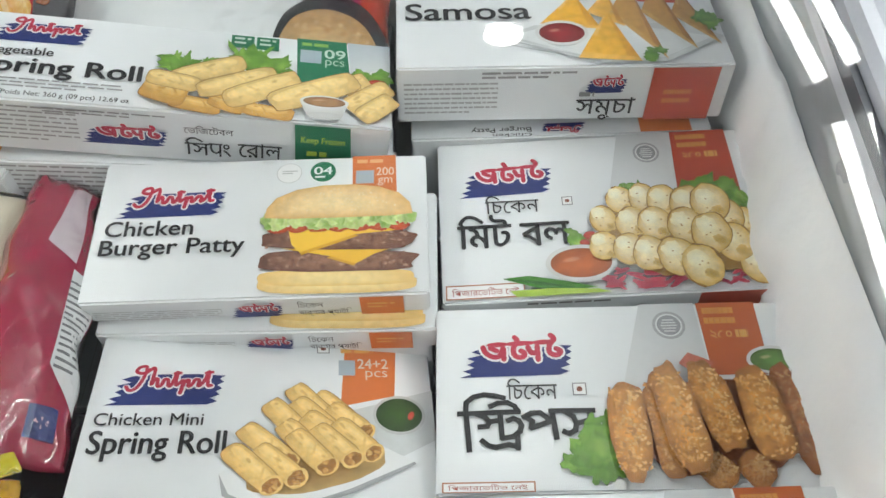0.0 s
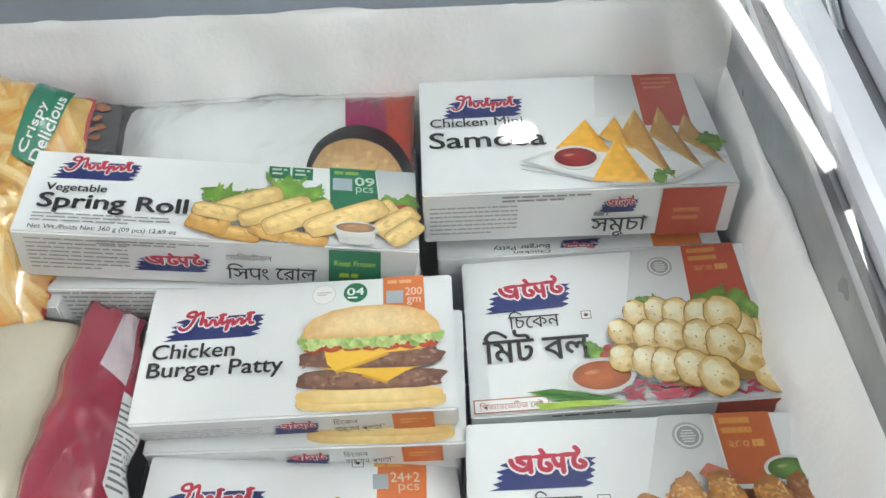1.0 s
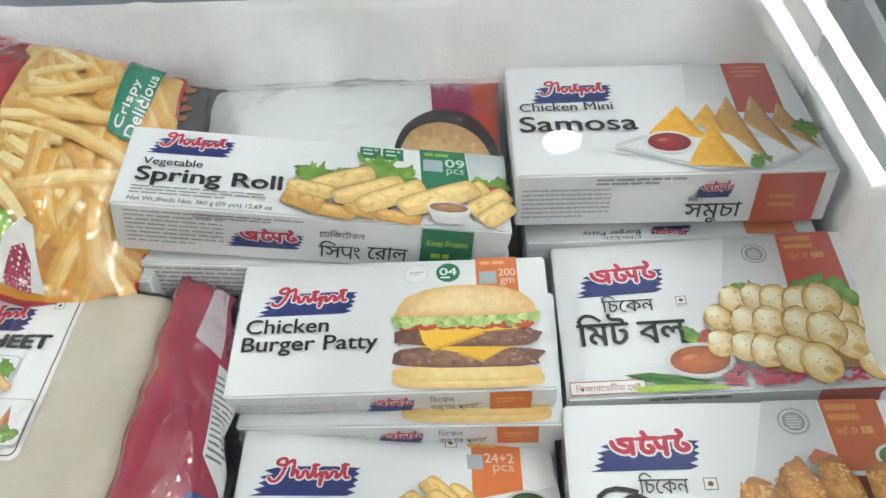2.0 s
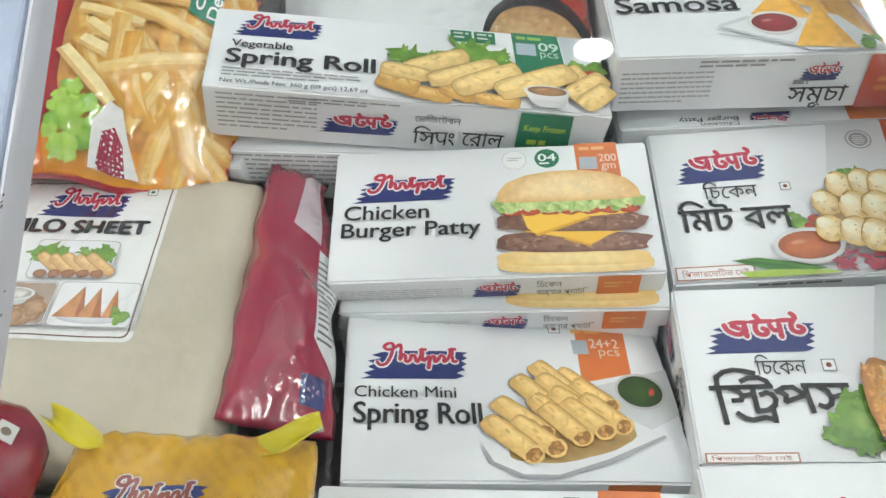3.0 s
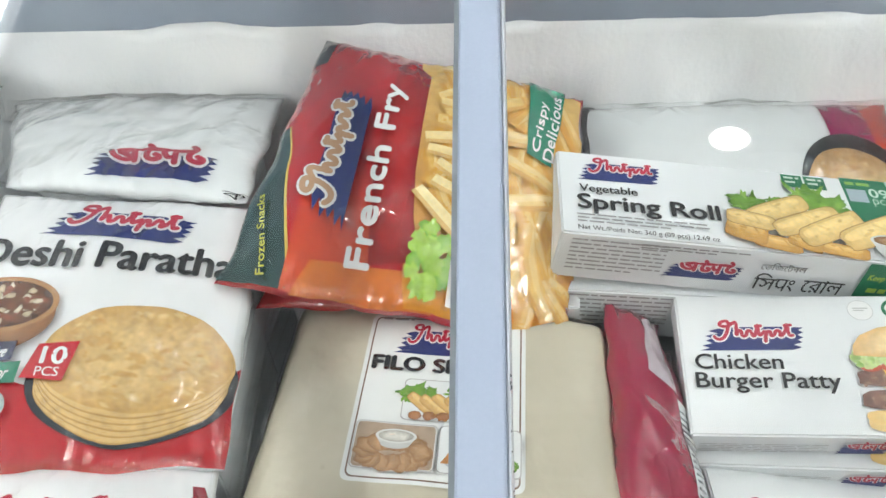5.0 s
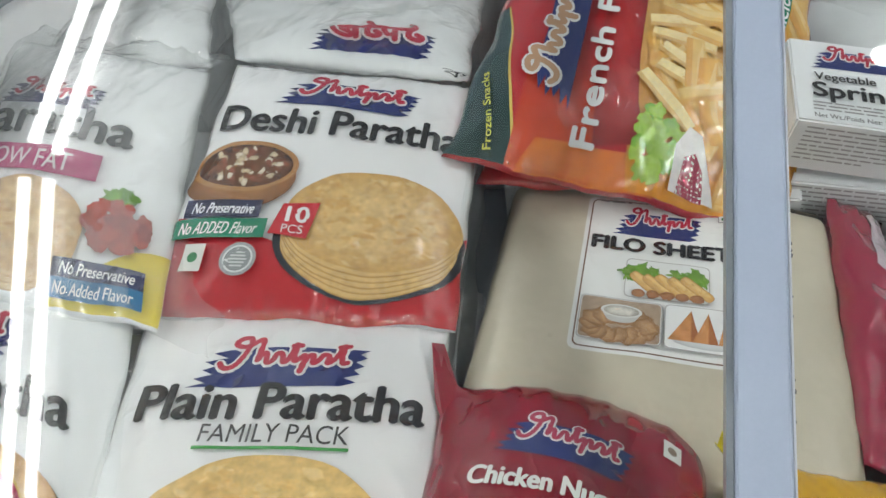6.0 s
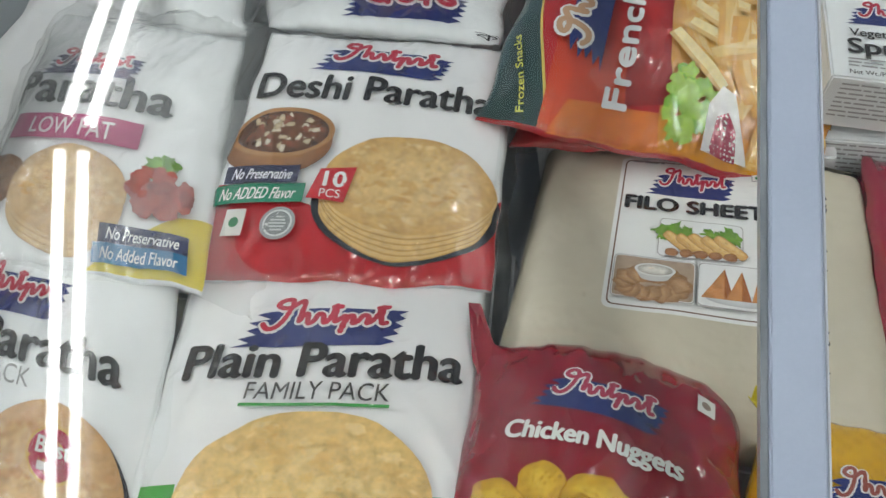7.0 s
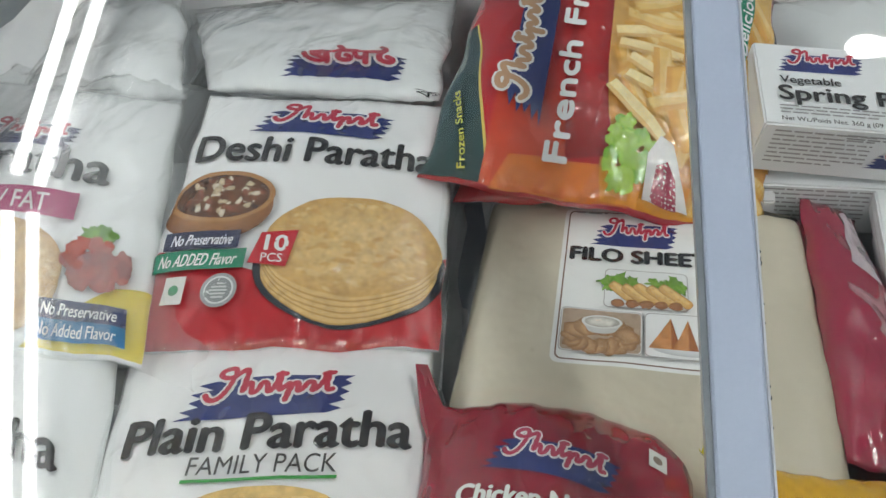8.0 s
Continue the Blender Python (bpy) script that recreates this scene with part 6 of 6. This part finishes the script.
def nuggets_bag():
    t, p, face = pillow("nuggets_bag", "crimson film bag of chicken nuggets", [(-0.397, 0.228, 0.797), (-0.266, 0.221, 0.784), (-0.269, 0.03, 0.785), (-0.390, 0.03, 0.79)], 0.042, CRIMSON_FILM, seed=7, wrinkle=0.0026, bow=(0.013, 0.006, 0, 0.004))
    for s, (cx, cy) in ((1, (-0.397, 0.215)),):
        pts = [(-0.412, 0.246, 0.789), (-0.404, 0.244, 0.792), (-0.394, 0.226, 0.782), (-0.378, 0.215, 0.781), (-0.395, 0.200, 0.778), (-0.404, 0.216, 0.78)]
        base = t.location
        verts = [Vector(q) - base for q in pts] + [Vector(q) - base - Vector((0, 0, 0.002)) for q in pts]
        n = len(pts)
        me = mesh_of("torn_corner", verts, [tuple(range(n))[::-1], tuple(range(n, 2 * n))] + [(i, (i + 1) % n, (i + 1) % n + n, i + n) for i in range(n)], CRIMSON_FILM)
        part("corner_flap", me, t)
    emblem(p, 0.23, 0.105, 0.55, 0.14, 6, (0.42, 0.05, 0.10))
    p.done("logo", "navy and pale brush-stroke mark")
    p.text("Chicken Nuggets", 0.17, 0.335, 0.62, 0.062, (0.78, 0.76, 0.75), 0.03, 3)
    p.rect(0.84, 0.075, 0.905, 0.125, (0.62, 0.62, 0.60))
    p.blob(0.872, 0.10, 0.0022, 0.0022, (0.2, 0.15, 0.12), n=12)
    p.bars(0.73, 0.44, 0.93, 0.51, 3, (0.60, 0.30, 0.05), 4, 0.4)
    p.done("lettering")
    gold, shade = (0.70, 0.42, 0.03), (0.34, 0.15, 0.01)
    p.poly([(0.10, 0.56), (0.30, 0.46), (0.60, 0.46), (0.72, 0.60), (0.74, 0.82), (0.40, 0.88), (0.14, 0.80)], (0.20, 0.08, 0.008), 0.4)
    heap = [(0.34, 0.445, 1.0, 60), (0.20, 0.50, 1.15, 40), (0.53, 0.465, 1.25, 10), (0.62, 0.56, 1.15, 50), (0.29, 0.555, 1.2, 20), (0.49, 0.525, 1.3, 15), (0.18, 0.62, 1.1, 70), (0.40, 0.62, 1.3, 0), (0.62, 0.65, 1.2, 30), (0.26, 0.71, 1.25, 45), (0.52, 0.73, 1.3, 10), (0.40, 0.80, 1.2, 30)]
    for k, (x, y, r, a) in enumerate(heap):
        rx, ry = 0.0128 * r, 0.0098 * r
        p.blob(x, y, rx * 1.05, ry * 1.06, shade, mixed(shade, gold, 0.25), 0.3, a, 0.2, 26, 60 + k)
        p.blob(x, y, rx, ry, mixed(gold, (0.70, 0.44, 0.05), 0.5), mixed(gold, shade, 0.35), 0.7, a, 0.2, 26, 60 + k, (-0.001, -0.002), 2.3)
        p.blob(x - 0.012, y - 0.014, rx * 0.55, ry * 0.45, (0.74, 0.48, 0.06), mixed(gold, (0.72, 0.46, 0.05), 0.5), 0.5, a, 0.3, 14, k)
        crumbs = random.Random(k)
        for q in range(26):
            b, d = crumbs.uniform(0, 6.28), math.sqrt(crumbs.random()) * 0.8
            c = mixed((0.68, 0.42, 0.05), (0.46, 0.23, 0.015), crumbs.random())
            p.blob(x + math.cos(b) * d * ry / p.w, y + math.sin(b) * d * ry / p.h, 0.0009, 0.0006, c, mixed(c, gold, 0.6), 0.4, crumbs.uniform(0, 180), 0.6, 7, q)
    p.done("food_picture", "printed golden chicken nuggets")


def sausage_bag():
    t, p, face = pillow("sausage_bag", "yellow patterned film bag of sausages with lime ears", [(-0.258, 0.216, 0.780), (-0.140, 0.211, 0.784), (-0.138, 0.08, 0.78), (-0.254, 0.08, 0.778)], 0.04, YELLOW_FILM, seed=8, wrinkle=0.0024, bow=(0.002, 0.004, 0, 0.004))
    base = t.location
    for root, tip in (((-0.238, 0.203, 0.772), (-0.262, 0.214, 0.780)), ((-0.162, 0.202, 0.772), (-0.134, 0.211, 0.779))):
        root, tip = Vector(root), Vector(tip)
        way = tip - root
        side = Vector((0, 0, 1)).cross(way).normalized()
        verts, faces, cols, rows = [], [], 7, 6
        for lift in (0.0, -0.0012):
            for j in range(rows + 1):
                f = j / rows
                wide = 0.0062 * (1 - 0.35 * abs(2 * f - 0.9) ** 2)
                for i in range(cols + 1):
                    g = 2 * i / cols - 1
                    cup = 0.005 * g * g + 0.002 * math.sin(5 * f + 3 * g)
                    verts.append(root + way * f + side * wide * g + Vector((0, 0, cup + lift)) - base)
        n, row = (rows + 1) * (cols + 1), cols + 1
        for j in range(rows):
            for i in range(cols):
                a = j * row + i
                faces += [(a, a + 1, a + 1 + row, a + row), (n + a, n + a + row, n + a + row + 1, n + a + 1)]
        ring = [i for i in range(row)] + [j * row + cols for j in range(1, rows + 1)] + [rows * row + i for i in range(cols - 1, -1, -1)] + [j * row for j in range(rows - 1, 0, -1)]
        faces += [(b, a, a + n, b + n) for a, b in zip(ring, ring[1:] + ring[:1])]
        part("bag_ear", mesh_of("bag_ear", verts, faces, LIME_FILM, smooth=True), t, "lime-yellow crimped ear")
    rnd = random.Random(6)
    for j in range(9):
        for i in range(15):
            if rnd.random() < 0.85:
                x, y = 0.05 + i * 0.065 + 0.03 * (j % 2), 0.04 + j * 0.03
                p.blob(x, y, 0.0024, 0.0017, (0.50, 0.26, 0.01), (0.46, 0.24, 0.01), 0, 45, n=4)
                p.blob(x, y, 0.0013, 0.0009, (0.74, 0.46, 0.03), (0.7, 0.42, 0.02), 0, 45, n=4)
    p.quad([(0.22, 0.40), (0.84, 0.36), (0.90, 0.70), (0.16, 0.70)], (0.30, 0.01, 0.04), 0.1)
    p.done("pattern", "fine diamond pattern and crimson panel")
    emblem(p, 0.22, 0.20, 0.48, 0.20, 0, (0.30, 0.08, 0.06))
    p.done("logo", "dark brush-stroke mark")
    p.text("sausage", 0.30, 0.56, 0.50, 0.13, WHITE, 0.03)
    p.done("lettering")


def standing_pouch():
    t, p, face = pillow("crimson_pouch", "crimson film pouch wedged upright beside the cartons", [(-0.194, 0.418, 0.768), (-0.160, 0.412, 0.752), (-0.134, 0.234, 0.738), (-0.186, 0.226, 0.770)], 0.026, PLUM_FILM, seed=9, wrinkle=0.0036, bow=(0, 0.002, 0, 0.002))
    p.quad([(0.74, 0.38), (0.99, 0.40), (0.99, 0.84), (0.70, 0.72)], (0.62, 0.63, 0.64))
    p.bars(0.73, 0.42, 0.97, 0.74, 14, (0.16, 0.16, 0.17), 5, 0.4)
    p.rect(0.62, 0.84, 0.86, 0.93, NAVY)
    p.blob(0.74, 0.885, 0.003, 0.003, (0.6, 0.4, 0.5), n=10)
    p.quad([(0.55, 0.04), (0.85, 0.02), (0.75, 0.36), (0.40, 0.30)], (0.50, 0.42, 0.46), 0.2)
    p.done("back_label", "white label of small print")


def fries_bag():
    t, p, face = pillow("fries_bag", "red and yellow film bag of french fries", [(-0.405, 0.588, 0.872), (-0.212, 0.54, 0.848), (-0.220, 0.374, 0.775), (-0.428, 0.360, 0.838)], 0.05, RED_FILM, seed=10, wrinkle=0.002)
    teal = (0.015, 0.05, 0.05)
    p.quad([(0.0, 0.0), (0.06, 0.0), (0.06, 0.14), (0.0, 0.16)], (0.03, 0.03, 0.035))
    p.quad([(0.0, 0.46), (0.03, 0.44), (0.19, 0.99), (0.0, 0.99)], teal)
    p.quad([(0.03, 0.44), (0.036, 0.44), (0.20, 0.99), (0.19, 0.99)], (0.62, 0.45, 0.10))
    p.done("seal_strip", "dark green crimped seal")
    p.quad([(0.16, 0.55), (0.37, 0.55), (0.42, 0.99), (0.17, 0.99)], (0.48, 0.014, 0.018), 0.1, (0.58, 0.07, 0.015))
    p.quad([(0.24, 0.90), (0.60, 0.89), (0.60, 0.995), (0.20, 0.995)], (0.66, 0.17, 0.02), 0.3)
    p.quad([(0.40, 0.02), (0.99, 0.02), (0.99, 0.90), (0.50, 0.90)], (0.70, 0.46, 0.14), 0.5, (0.58, 0.25, 0.05))
    p.quad([(0.50, 0.90), (0.99, 0.90), (0.99, 0.99), (0.52, 0.99)], (0.76, 0.30, 0.02), 0.3)
    sweep = [(0.33, 0.10), (0.37, 0.05), (0.45, 0.13), (0.462, 0.35), (0.475, 0.55), (0.50, 0.72), (0.545, 0.86), (0.40, 0.89), (0.35, 0.6)]
    p.star(sweep, (0.42, 0.014, 0.016), (0.24, 0.008, 0.01), 0.1, (0.40, 0.5), 5)
    p.done("colour_panels", "red, orange, maroon and yellow panels")
    rnd = random.Random(11)

    def fry(x, y, half, r, turn, c):
        """A cut potato stick: a lit upper side, a darker flank and a pale cut end."""
        ct, st = math.cos(radians(turn)), math.sin(radians(turn))

        def off(a, b):
            return (x + (a * ct - b * st) / p.w, y + (a * st + b * ct) / p.h)
        shade, lit = mixed(c, (0.62, 0.27, 0.03), 0.55), mixed(c, (0.88, 0.70, 0.34), 0.5)
        bend = rnd.uniform(-0.12, 0.12) * half
        body = [off(-half, -r), off(-half * 0.3, -r + bend), off(half * 0.4, -r + bend), off(half, -r * 0.9), off(half * 1.03, r * 0.6), off(half * 0.4, r + bend), off(-half * 0.3, r + bend), off(-half * 1.02, r * 0.8)]
        p.poly(body, shade, 0.3)
        p.poly([body[0], body[1], body[2], body[3], off(half * 0.98, r * 0.25), off(half * 0.4, r * 0.35 + bend), off(-half * 0.3, r * 0.35 + bend), off(-half, r * 0.2)], c, 0.3)
        p.poly([off(-half * 0.97, -r * 0.85), off(-half * 0.3, -r * 0.8 + bend), off(half * 0.4, -r * 0.8 + bend), off(half * 0.96, -r * 0.75), off(half * 0.4, -r * 0.15 + bend), off(-half * 0.3, -r * 0.1 + bend)], lit, 0.25)
    gold, straw = (0.72, 0.38, 0.06), (0.80, 0.56, 0.20)
    for k in range(62):
        x, y = rnd.uniform(0.55, 0.96), rnd.uniform(0.10, 0.92)
        if x < 0.50 + 0.10 * y or (y > 0.70 and x < 0.80):
            continue
        fry(x, y, rnd.uniform(0.024, 0.036), rnd.uniform(0.0050, 0.0062), 72 + rnd.gauss(0, 24), mixed(gold, straw, rnd.random() * 0.6))
    for k in range(9):
        fry(0.575 + 0.022 * (k % 4), 0.10 + 0.075 * k, rnd.uniform(0.018, 0.026), 0.0048, rnd.uniform(-35, 60), mixed(straw, (0.92, 0.78, 0.40), rnd.random()))
    for x, y, half, turn, f in ((0.64, 0.58, 0.026, 84, 0.7), (0.71, 0.66, 0.030, 76, 0.1), (0.83, 0.66, 0.036, 66, 0.2), (0.88, 0.80, 0.032, 72, 0.5), (0.70, 0.33, 0.040, -6, 0.9), (0.78, 0.46, 0.034, 14, 0.9), (0.80, 0.60, 0.042, -24, 1.0), (0.66, 0.24, 0.030, -30, 0.9)):
        fry(x, y, half, 0.0064, turn, mixed(gold, straw, f))
    leaf_rnd = random.Random(4)
    for k in range(26):
        c = mixed((0.40, 0.62, 0.08), (0.14, 0.38, 0.02), leaf_rnd.random())
        p.blob(0.555 + leaf_rnd.uniform(-0.035, 0.045) + 0.02 * (k % 3), 0.84 + leaf_rnd.uniform(-0.10, 0.11), 0.0062, 0.0046, mixed(c, (0.66, 0.80, 0.30), 0.25), c, 0.6, leaf_rnd.uniform(30, 110), 0.8, 16, k)
    p.poly([(0.635, 0.97), (0.63, 0.84), (0.66, 0.77), (0.70, 0.79), (0.73, 0.88), (0.77, 0.98)], (0.74, 0.72, 0.70), 0.2)
    p.poly([(0.655, 0.97), (0.66, 0.87), (0.69, 0.85), (0.72, 0.90), (0.735, 0.98)], (0.30, 0.015, 0.05), 0.4)
    p.quad([(0.795, 0.01), (0.93, 0.01), (0.90, 0.40), (0.815, 0.38)], (0.012, 0.20, 0.11))
    p.done("food_picture", "printed golden french fries and lettuce")
    p.text("French Fry", 0.425, 0.91, 0.68 * p.h / p.w, 0.085 * p.w / p.h, WHITE, 0.03, -93)
    p.text("Crispy", 0.865, 0.36, 0.24 * p.h / p.w, 0.035 * p.w / p.h, WHITE, 0.02, -88)
    p.text("Delicious", 0.905, 0.38, 0.32 * p.h / p.w, 0.035 * p.w / p.h, WHITE, 0.02, -88)
    p.text("Frozen Snacks", 0.125, 0.97, 0.26 * p.h / p.w, 0.022 * p.w / p.h, (0.55, 0.5, 0.08), 0.02, -106)
    p.done("lettering")
    emblem(p, -0.075, 0.45, 0.58, 0.17, -92, (0.50, 0.30, 0.18))
    p.done("logo", "navy and pale brush-stroke mark")


def filo_pack():
    t, p, face = pillow("filo_pack", "cream block of filo sheets in clear film with white label", [(-0.398, 0.405, 0.772), (-0.200, 0.400, 0.766), (-0.186, 0.197, 0.766), (-0.398, 0.197, 0.772)], 0.042, DOUGH, "pastry pack", seed=11, flat=14, wrinkle=0.0009)

    def rounded(x0, y0, x1, y1, r, col, grain=0.0):
        cx, cy, hw, hh = (x0 + x1) / 2, (y0 + y1) / 2, (x1 - x0) / 2, (y1 - y0) / 2
        ring = []
        for k in range(4):
            for q in range(5):
                a = math.pi / 2 * (k + q / 4)
                sx, sy = (1 if k in (0, 3) else -1), (1 if k < 2 else -1)
                ring.append((cx + sx * (hw - r / p.w) + r / p.w * math.cos(a), cy + sy * (hh - r / p.h) + r / p.h * math.sin(a)))
        p.star(ring, col, col, grain, None, 10)
    paper = (0.80, 0.81, 0.80)
    X0, X1, Y0, Y1 = 0.265, 0.745, 0.075, 0.665
    rounded(X0, Y0, X1, Y1, 0.005, paper)
    rounded(X0 + 0.012, Y0 + 0.012, X1 - 0.012, Y1 - 0.012, 0.004, (0.20, 0.13, 0.10))
    rounded(X0 + 0.0165, Y0 + 0.0165, X1 - 0.0165, Y1 - 0.0165, 0.0035, paper)
    p.done("label", "white paper label with rounded corners")
    emblem(p, 0.345, 0.10, 0.29, 0.13)
    p.done("logo", "navy and red brush-stroke mark")
    p.text("FILO SHEET", 0.295, 0.295, 0.40, 0.05, BLACK, 0.055)
    p.bars(0.30, 0.095, 0.44, 0.103, 1, (0.3, 0.3, 0.3), 3, 0.9)
    food_mark(p, 0.675, 0.125, 0.0032, (0.03, 0.2, 0.08))
    p.done("lettering")

    def frame_pic(x0, y0, x1, y1):
        rounded(x0, y0, x1, y1, 0.003, (0.45, 0.44, 0.43))
        rounded(x0 + 0.003, y0 + 0.003, x1 - 0.003, y1 - 0.003, 0.0028, (0.78, 0.79, 0.79))
    frame_pic(0.40, 0.325, 0.635, 0.465)
    lettuce(p, 0.45, 0.385, 0.012, 0.007, 3, 12)
    lettuce(p, 0.57, 0.38, 0.013, 0.006, 4, 12)
    for k in range(5):
        fried_roll(p, 0.46 + k * 0.035, 0.415 + 0.006 * (k % 2), 0.022, 0.0032, 40, 80 + k, (0.72, 0.46, 0.18), end=False)
    for k in range(5):
        p.blob(0.44 + k * 0.04, 0.45, 0.004, 0.003, (0.40, 0.2, 0.1), (0.28, 0.12, 0.05), 0.8, 0, 0.3, 12, k)
    frame_pic(0.285, 0.48, 0.51, 0.63)
    rounded(0.29, 0.485, 0.505, 0.625, 0.0026, (0.40, 0.30, 0.22), 0.6)
    for k in range(16):
        a = k * 0.41
        p.blob(0.397 + 0.075 * math.cos(a), 0.575 + 0.035 * math.sin(a), 0.0065, 0.0052, (0.52, 0.32, 0.17), (0.28, 0.15, 0.07), 0.7, k * 40, 0.35, 16, k, power=3)
    dip_bowl(p, 0.40, 0.525, 0.0115, 0.0048, (0.74, 0.72, 0.66), body=0.0055)
    frame_pic(0.515, 0.48, 0.735, 0.63)
    p.blob(0.63, 0.60, 0.019, 0.004, (0.66, 0.68, 0.69), (0.48, 0.5, 0.52), n=30)
    for k in range(3):
        x = 0.545 + 0.045 * k
        p.poly([(x + 0.04, 0.495 + 0.004 * k), (x + 0.065, 0.60), (x - 0.02 + 0.02 * k, 0.60)], (0.56, 0.25, 0.09), 0.7)
        p.poly([(x + 0.04, 0.495 + 0.004 * k), (x + 0.065, 0.60), (x + 0.04, 0.60)], (0.36, 0.13, 0.045), 0.6)
    lettuce(p, 0.70, 0.59, 0.005, 0.005, 5, 8)
    p.done("food_pictures", "three framed pictures of pastry snacks")
    crinkled_sleeve(t, face, "clear wrinkled film round the block", (0.022, 0.004, 0.014, 0.004), rim_only=True)


def back_bags():
    t, p, face = pillow("paratha_bag", "white film bag with a paratha on a dark plate", [(-0.225, 0.592, 0.80), (0.004, 0.596, 0.80), (0.006, 0.486, 0.785), (-0.205, 0.498, 0.785)], 0.03, WHITE_FILM, seed=12, wrinkle=0.0012)
    p.quad([(0.77, 0.0), (0.90, 0.0), (0.92, 0.55), (0.78, 0.45)], (0.30, 0.012, 0.09))
    p.quad([(0.90, 0.0), (1.0, 0.0), (1.0, 0.75), (0.92, 0.60)], (0.50, 0.05, 0.02), 0.5)
    p.blob(0.83, 0.93, 0.040, 0.056, (0.03, 0.028, 0.03), (0.018, 0.018, 0.02), 0.1, n=40)
    flatbread(p, 0.82, 1.0, 0.036, 0.050, 45, (0.58, 0.36, 0.17), 30, 2)
    p.done("food_picture", "printed flat bread on a black plate")
    crinkled_sleeve(t, face)
    t, p, face = pillow("snack_bag", "dark brown film bag with spotted pattern", [(-0.305, 0.597, 0.800), (-0.205, 0.597, 0.800), (-0.205, 0.50, 0.782), (-0.30, 0.50, 0.782)], 0.03, DARK_FILM, seed=13)
    rnd = random.Random(2)
    for k in range(70):
        x, y = rnd.uniform(0.1, 0.75), rnd.uniform(0.03, 0.5)
        p.blob(x, y, 0.004, 0.0026, (0.45, 0.16, 0.06), (0.24, 0.06, 0.02), 0.6, rnd.uniform(0, 180), 0.6, 12, k)
    p.done("food_picture", "printed brown snacks")
    t, p, face = pillow("paratha_bag", "white film bag crumpled against the frosted wall", [(-0.788, 0.588, 0.832), (-0.69, 0.585, 0.832), (-0.632, 0.45, 0.826), (-0.775, 0.44, 0.826)], 0.03, WHITE_FILM, seed=6, wrinkle=0.003)
    crinkled_sleeve(t, face)


paratha_bag()
family_bag()
second_family_bag()
low_fat_bag()
reversed_bag()
nuggets_bag()
sausage_bag()
standing_pouch()
fries_bag()
filo_pack()
back_bags()

# dark bag in the gap below the pouch
pillow("snack_bag", "dark plum film bag lying in the gap below the pouch", [(-0.212, 0.285, 0.712), (-0.136, 0.290, 0.706), (-0.128, 0.190, 0.706), (-0.180, 0.185, 0.712)], 0.02, DARK_FILM, seed=23)

# second fries bag peeping out below the first
pillow("fries_bag", "second red film bag of fries lying underneath", [(-0.40, 0.57, 0.82), (-0.22, 0.53, 0.80), (-0.26, 0.40, 0.778), (-0.415, 0.372, 0.80)], 0.03, RED_FILM, seed=20)

# ---- packs lying underneath ----
column(-0.058, 0.37, 0.19, 0.098, 0.7090)
column(-0.052, 0.266, 0.17, 0.100, 0.662, 3)
column(0.137, 0.402, 0.184, 0.112, 0.698, 3)
column(0.139, 0.281, 0.185, 0.104, 0.674, 1.4)
column(0.115, 0.545, 0.19, 0.10, 0.751, 3)
column(0.118, 0.477, 0.18, 0.026, 0.7295, 2.4)
column(-0.112, 0.46, 0.24, 0.072, 0.7)
column(-0.10, 0.55, 0.2, 0.075, 0.745)
column(0.135, 0.165, 0.185, 0.10, 0.689, 2)
column(-0.052, 0.145, 0.17, 0.10, 0.698, 0)
column(0.145, 0.03, 0.19, 0.12, 0.70, 0)
column(-0.055, 0.02, 0.18, 0.12, 0.69, 0)
column(-0.295, 0.30, 0.19, 0.19, 0.72, 2)
column(-0.258, 0.08, 0.125, 0.20, 0.728, 2)
column(-0.385, 0.08, 0.10, 0.18, 0.735, 2)
column(-0.49, 0.33, 0.13, 0.13, 0.755, 8)
column(-0.48, 0.12, 0.11, 0.18, 0.755, 8)
column(-0.68, 0.33, 0.14, 0.15, 0.785, 5)
column(-0.64, 0.12, 0.14, 0.16, 0.762, 5)
column(-0.55, 0.52, 0.16, 0.10, 0.775, 0)
column(-0.72, 0.52, 0.12, 0.13, 0.785, 0)
column(-0.31, 0.49, 0.19, 0.17, 0.765, 0)
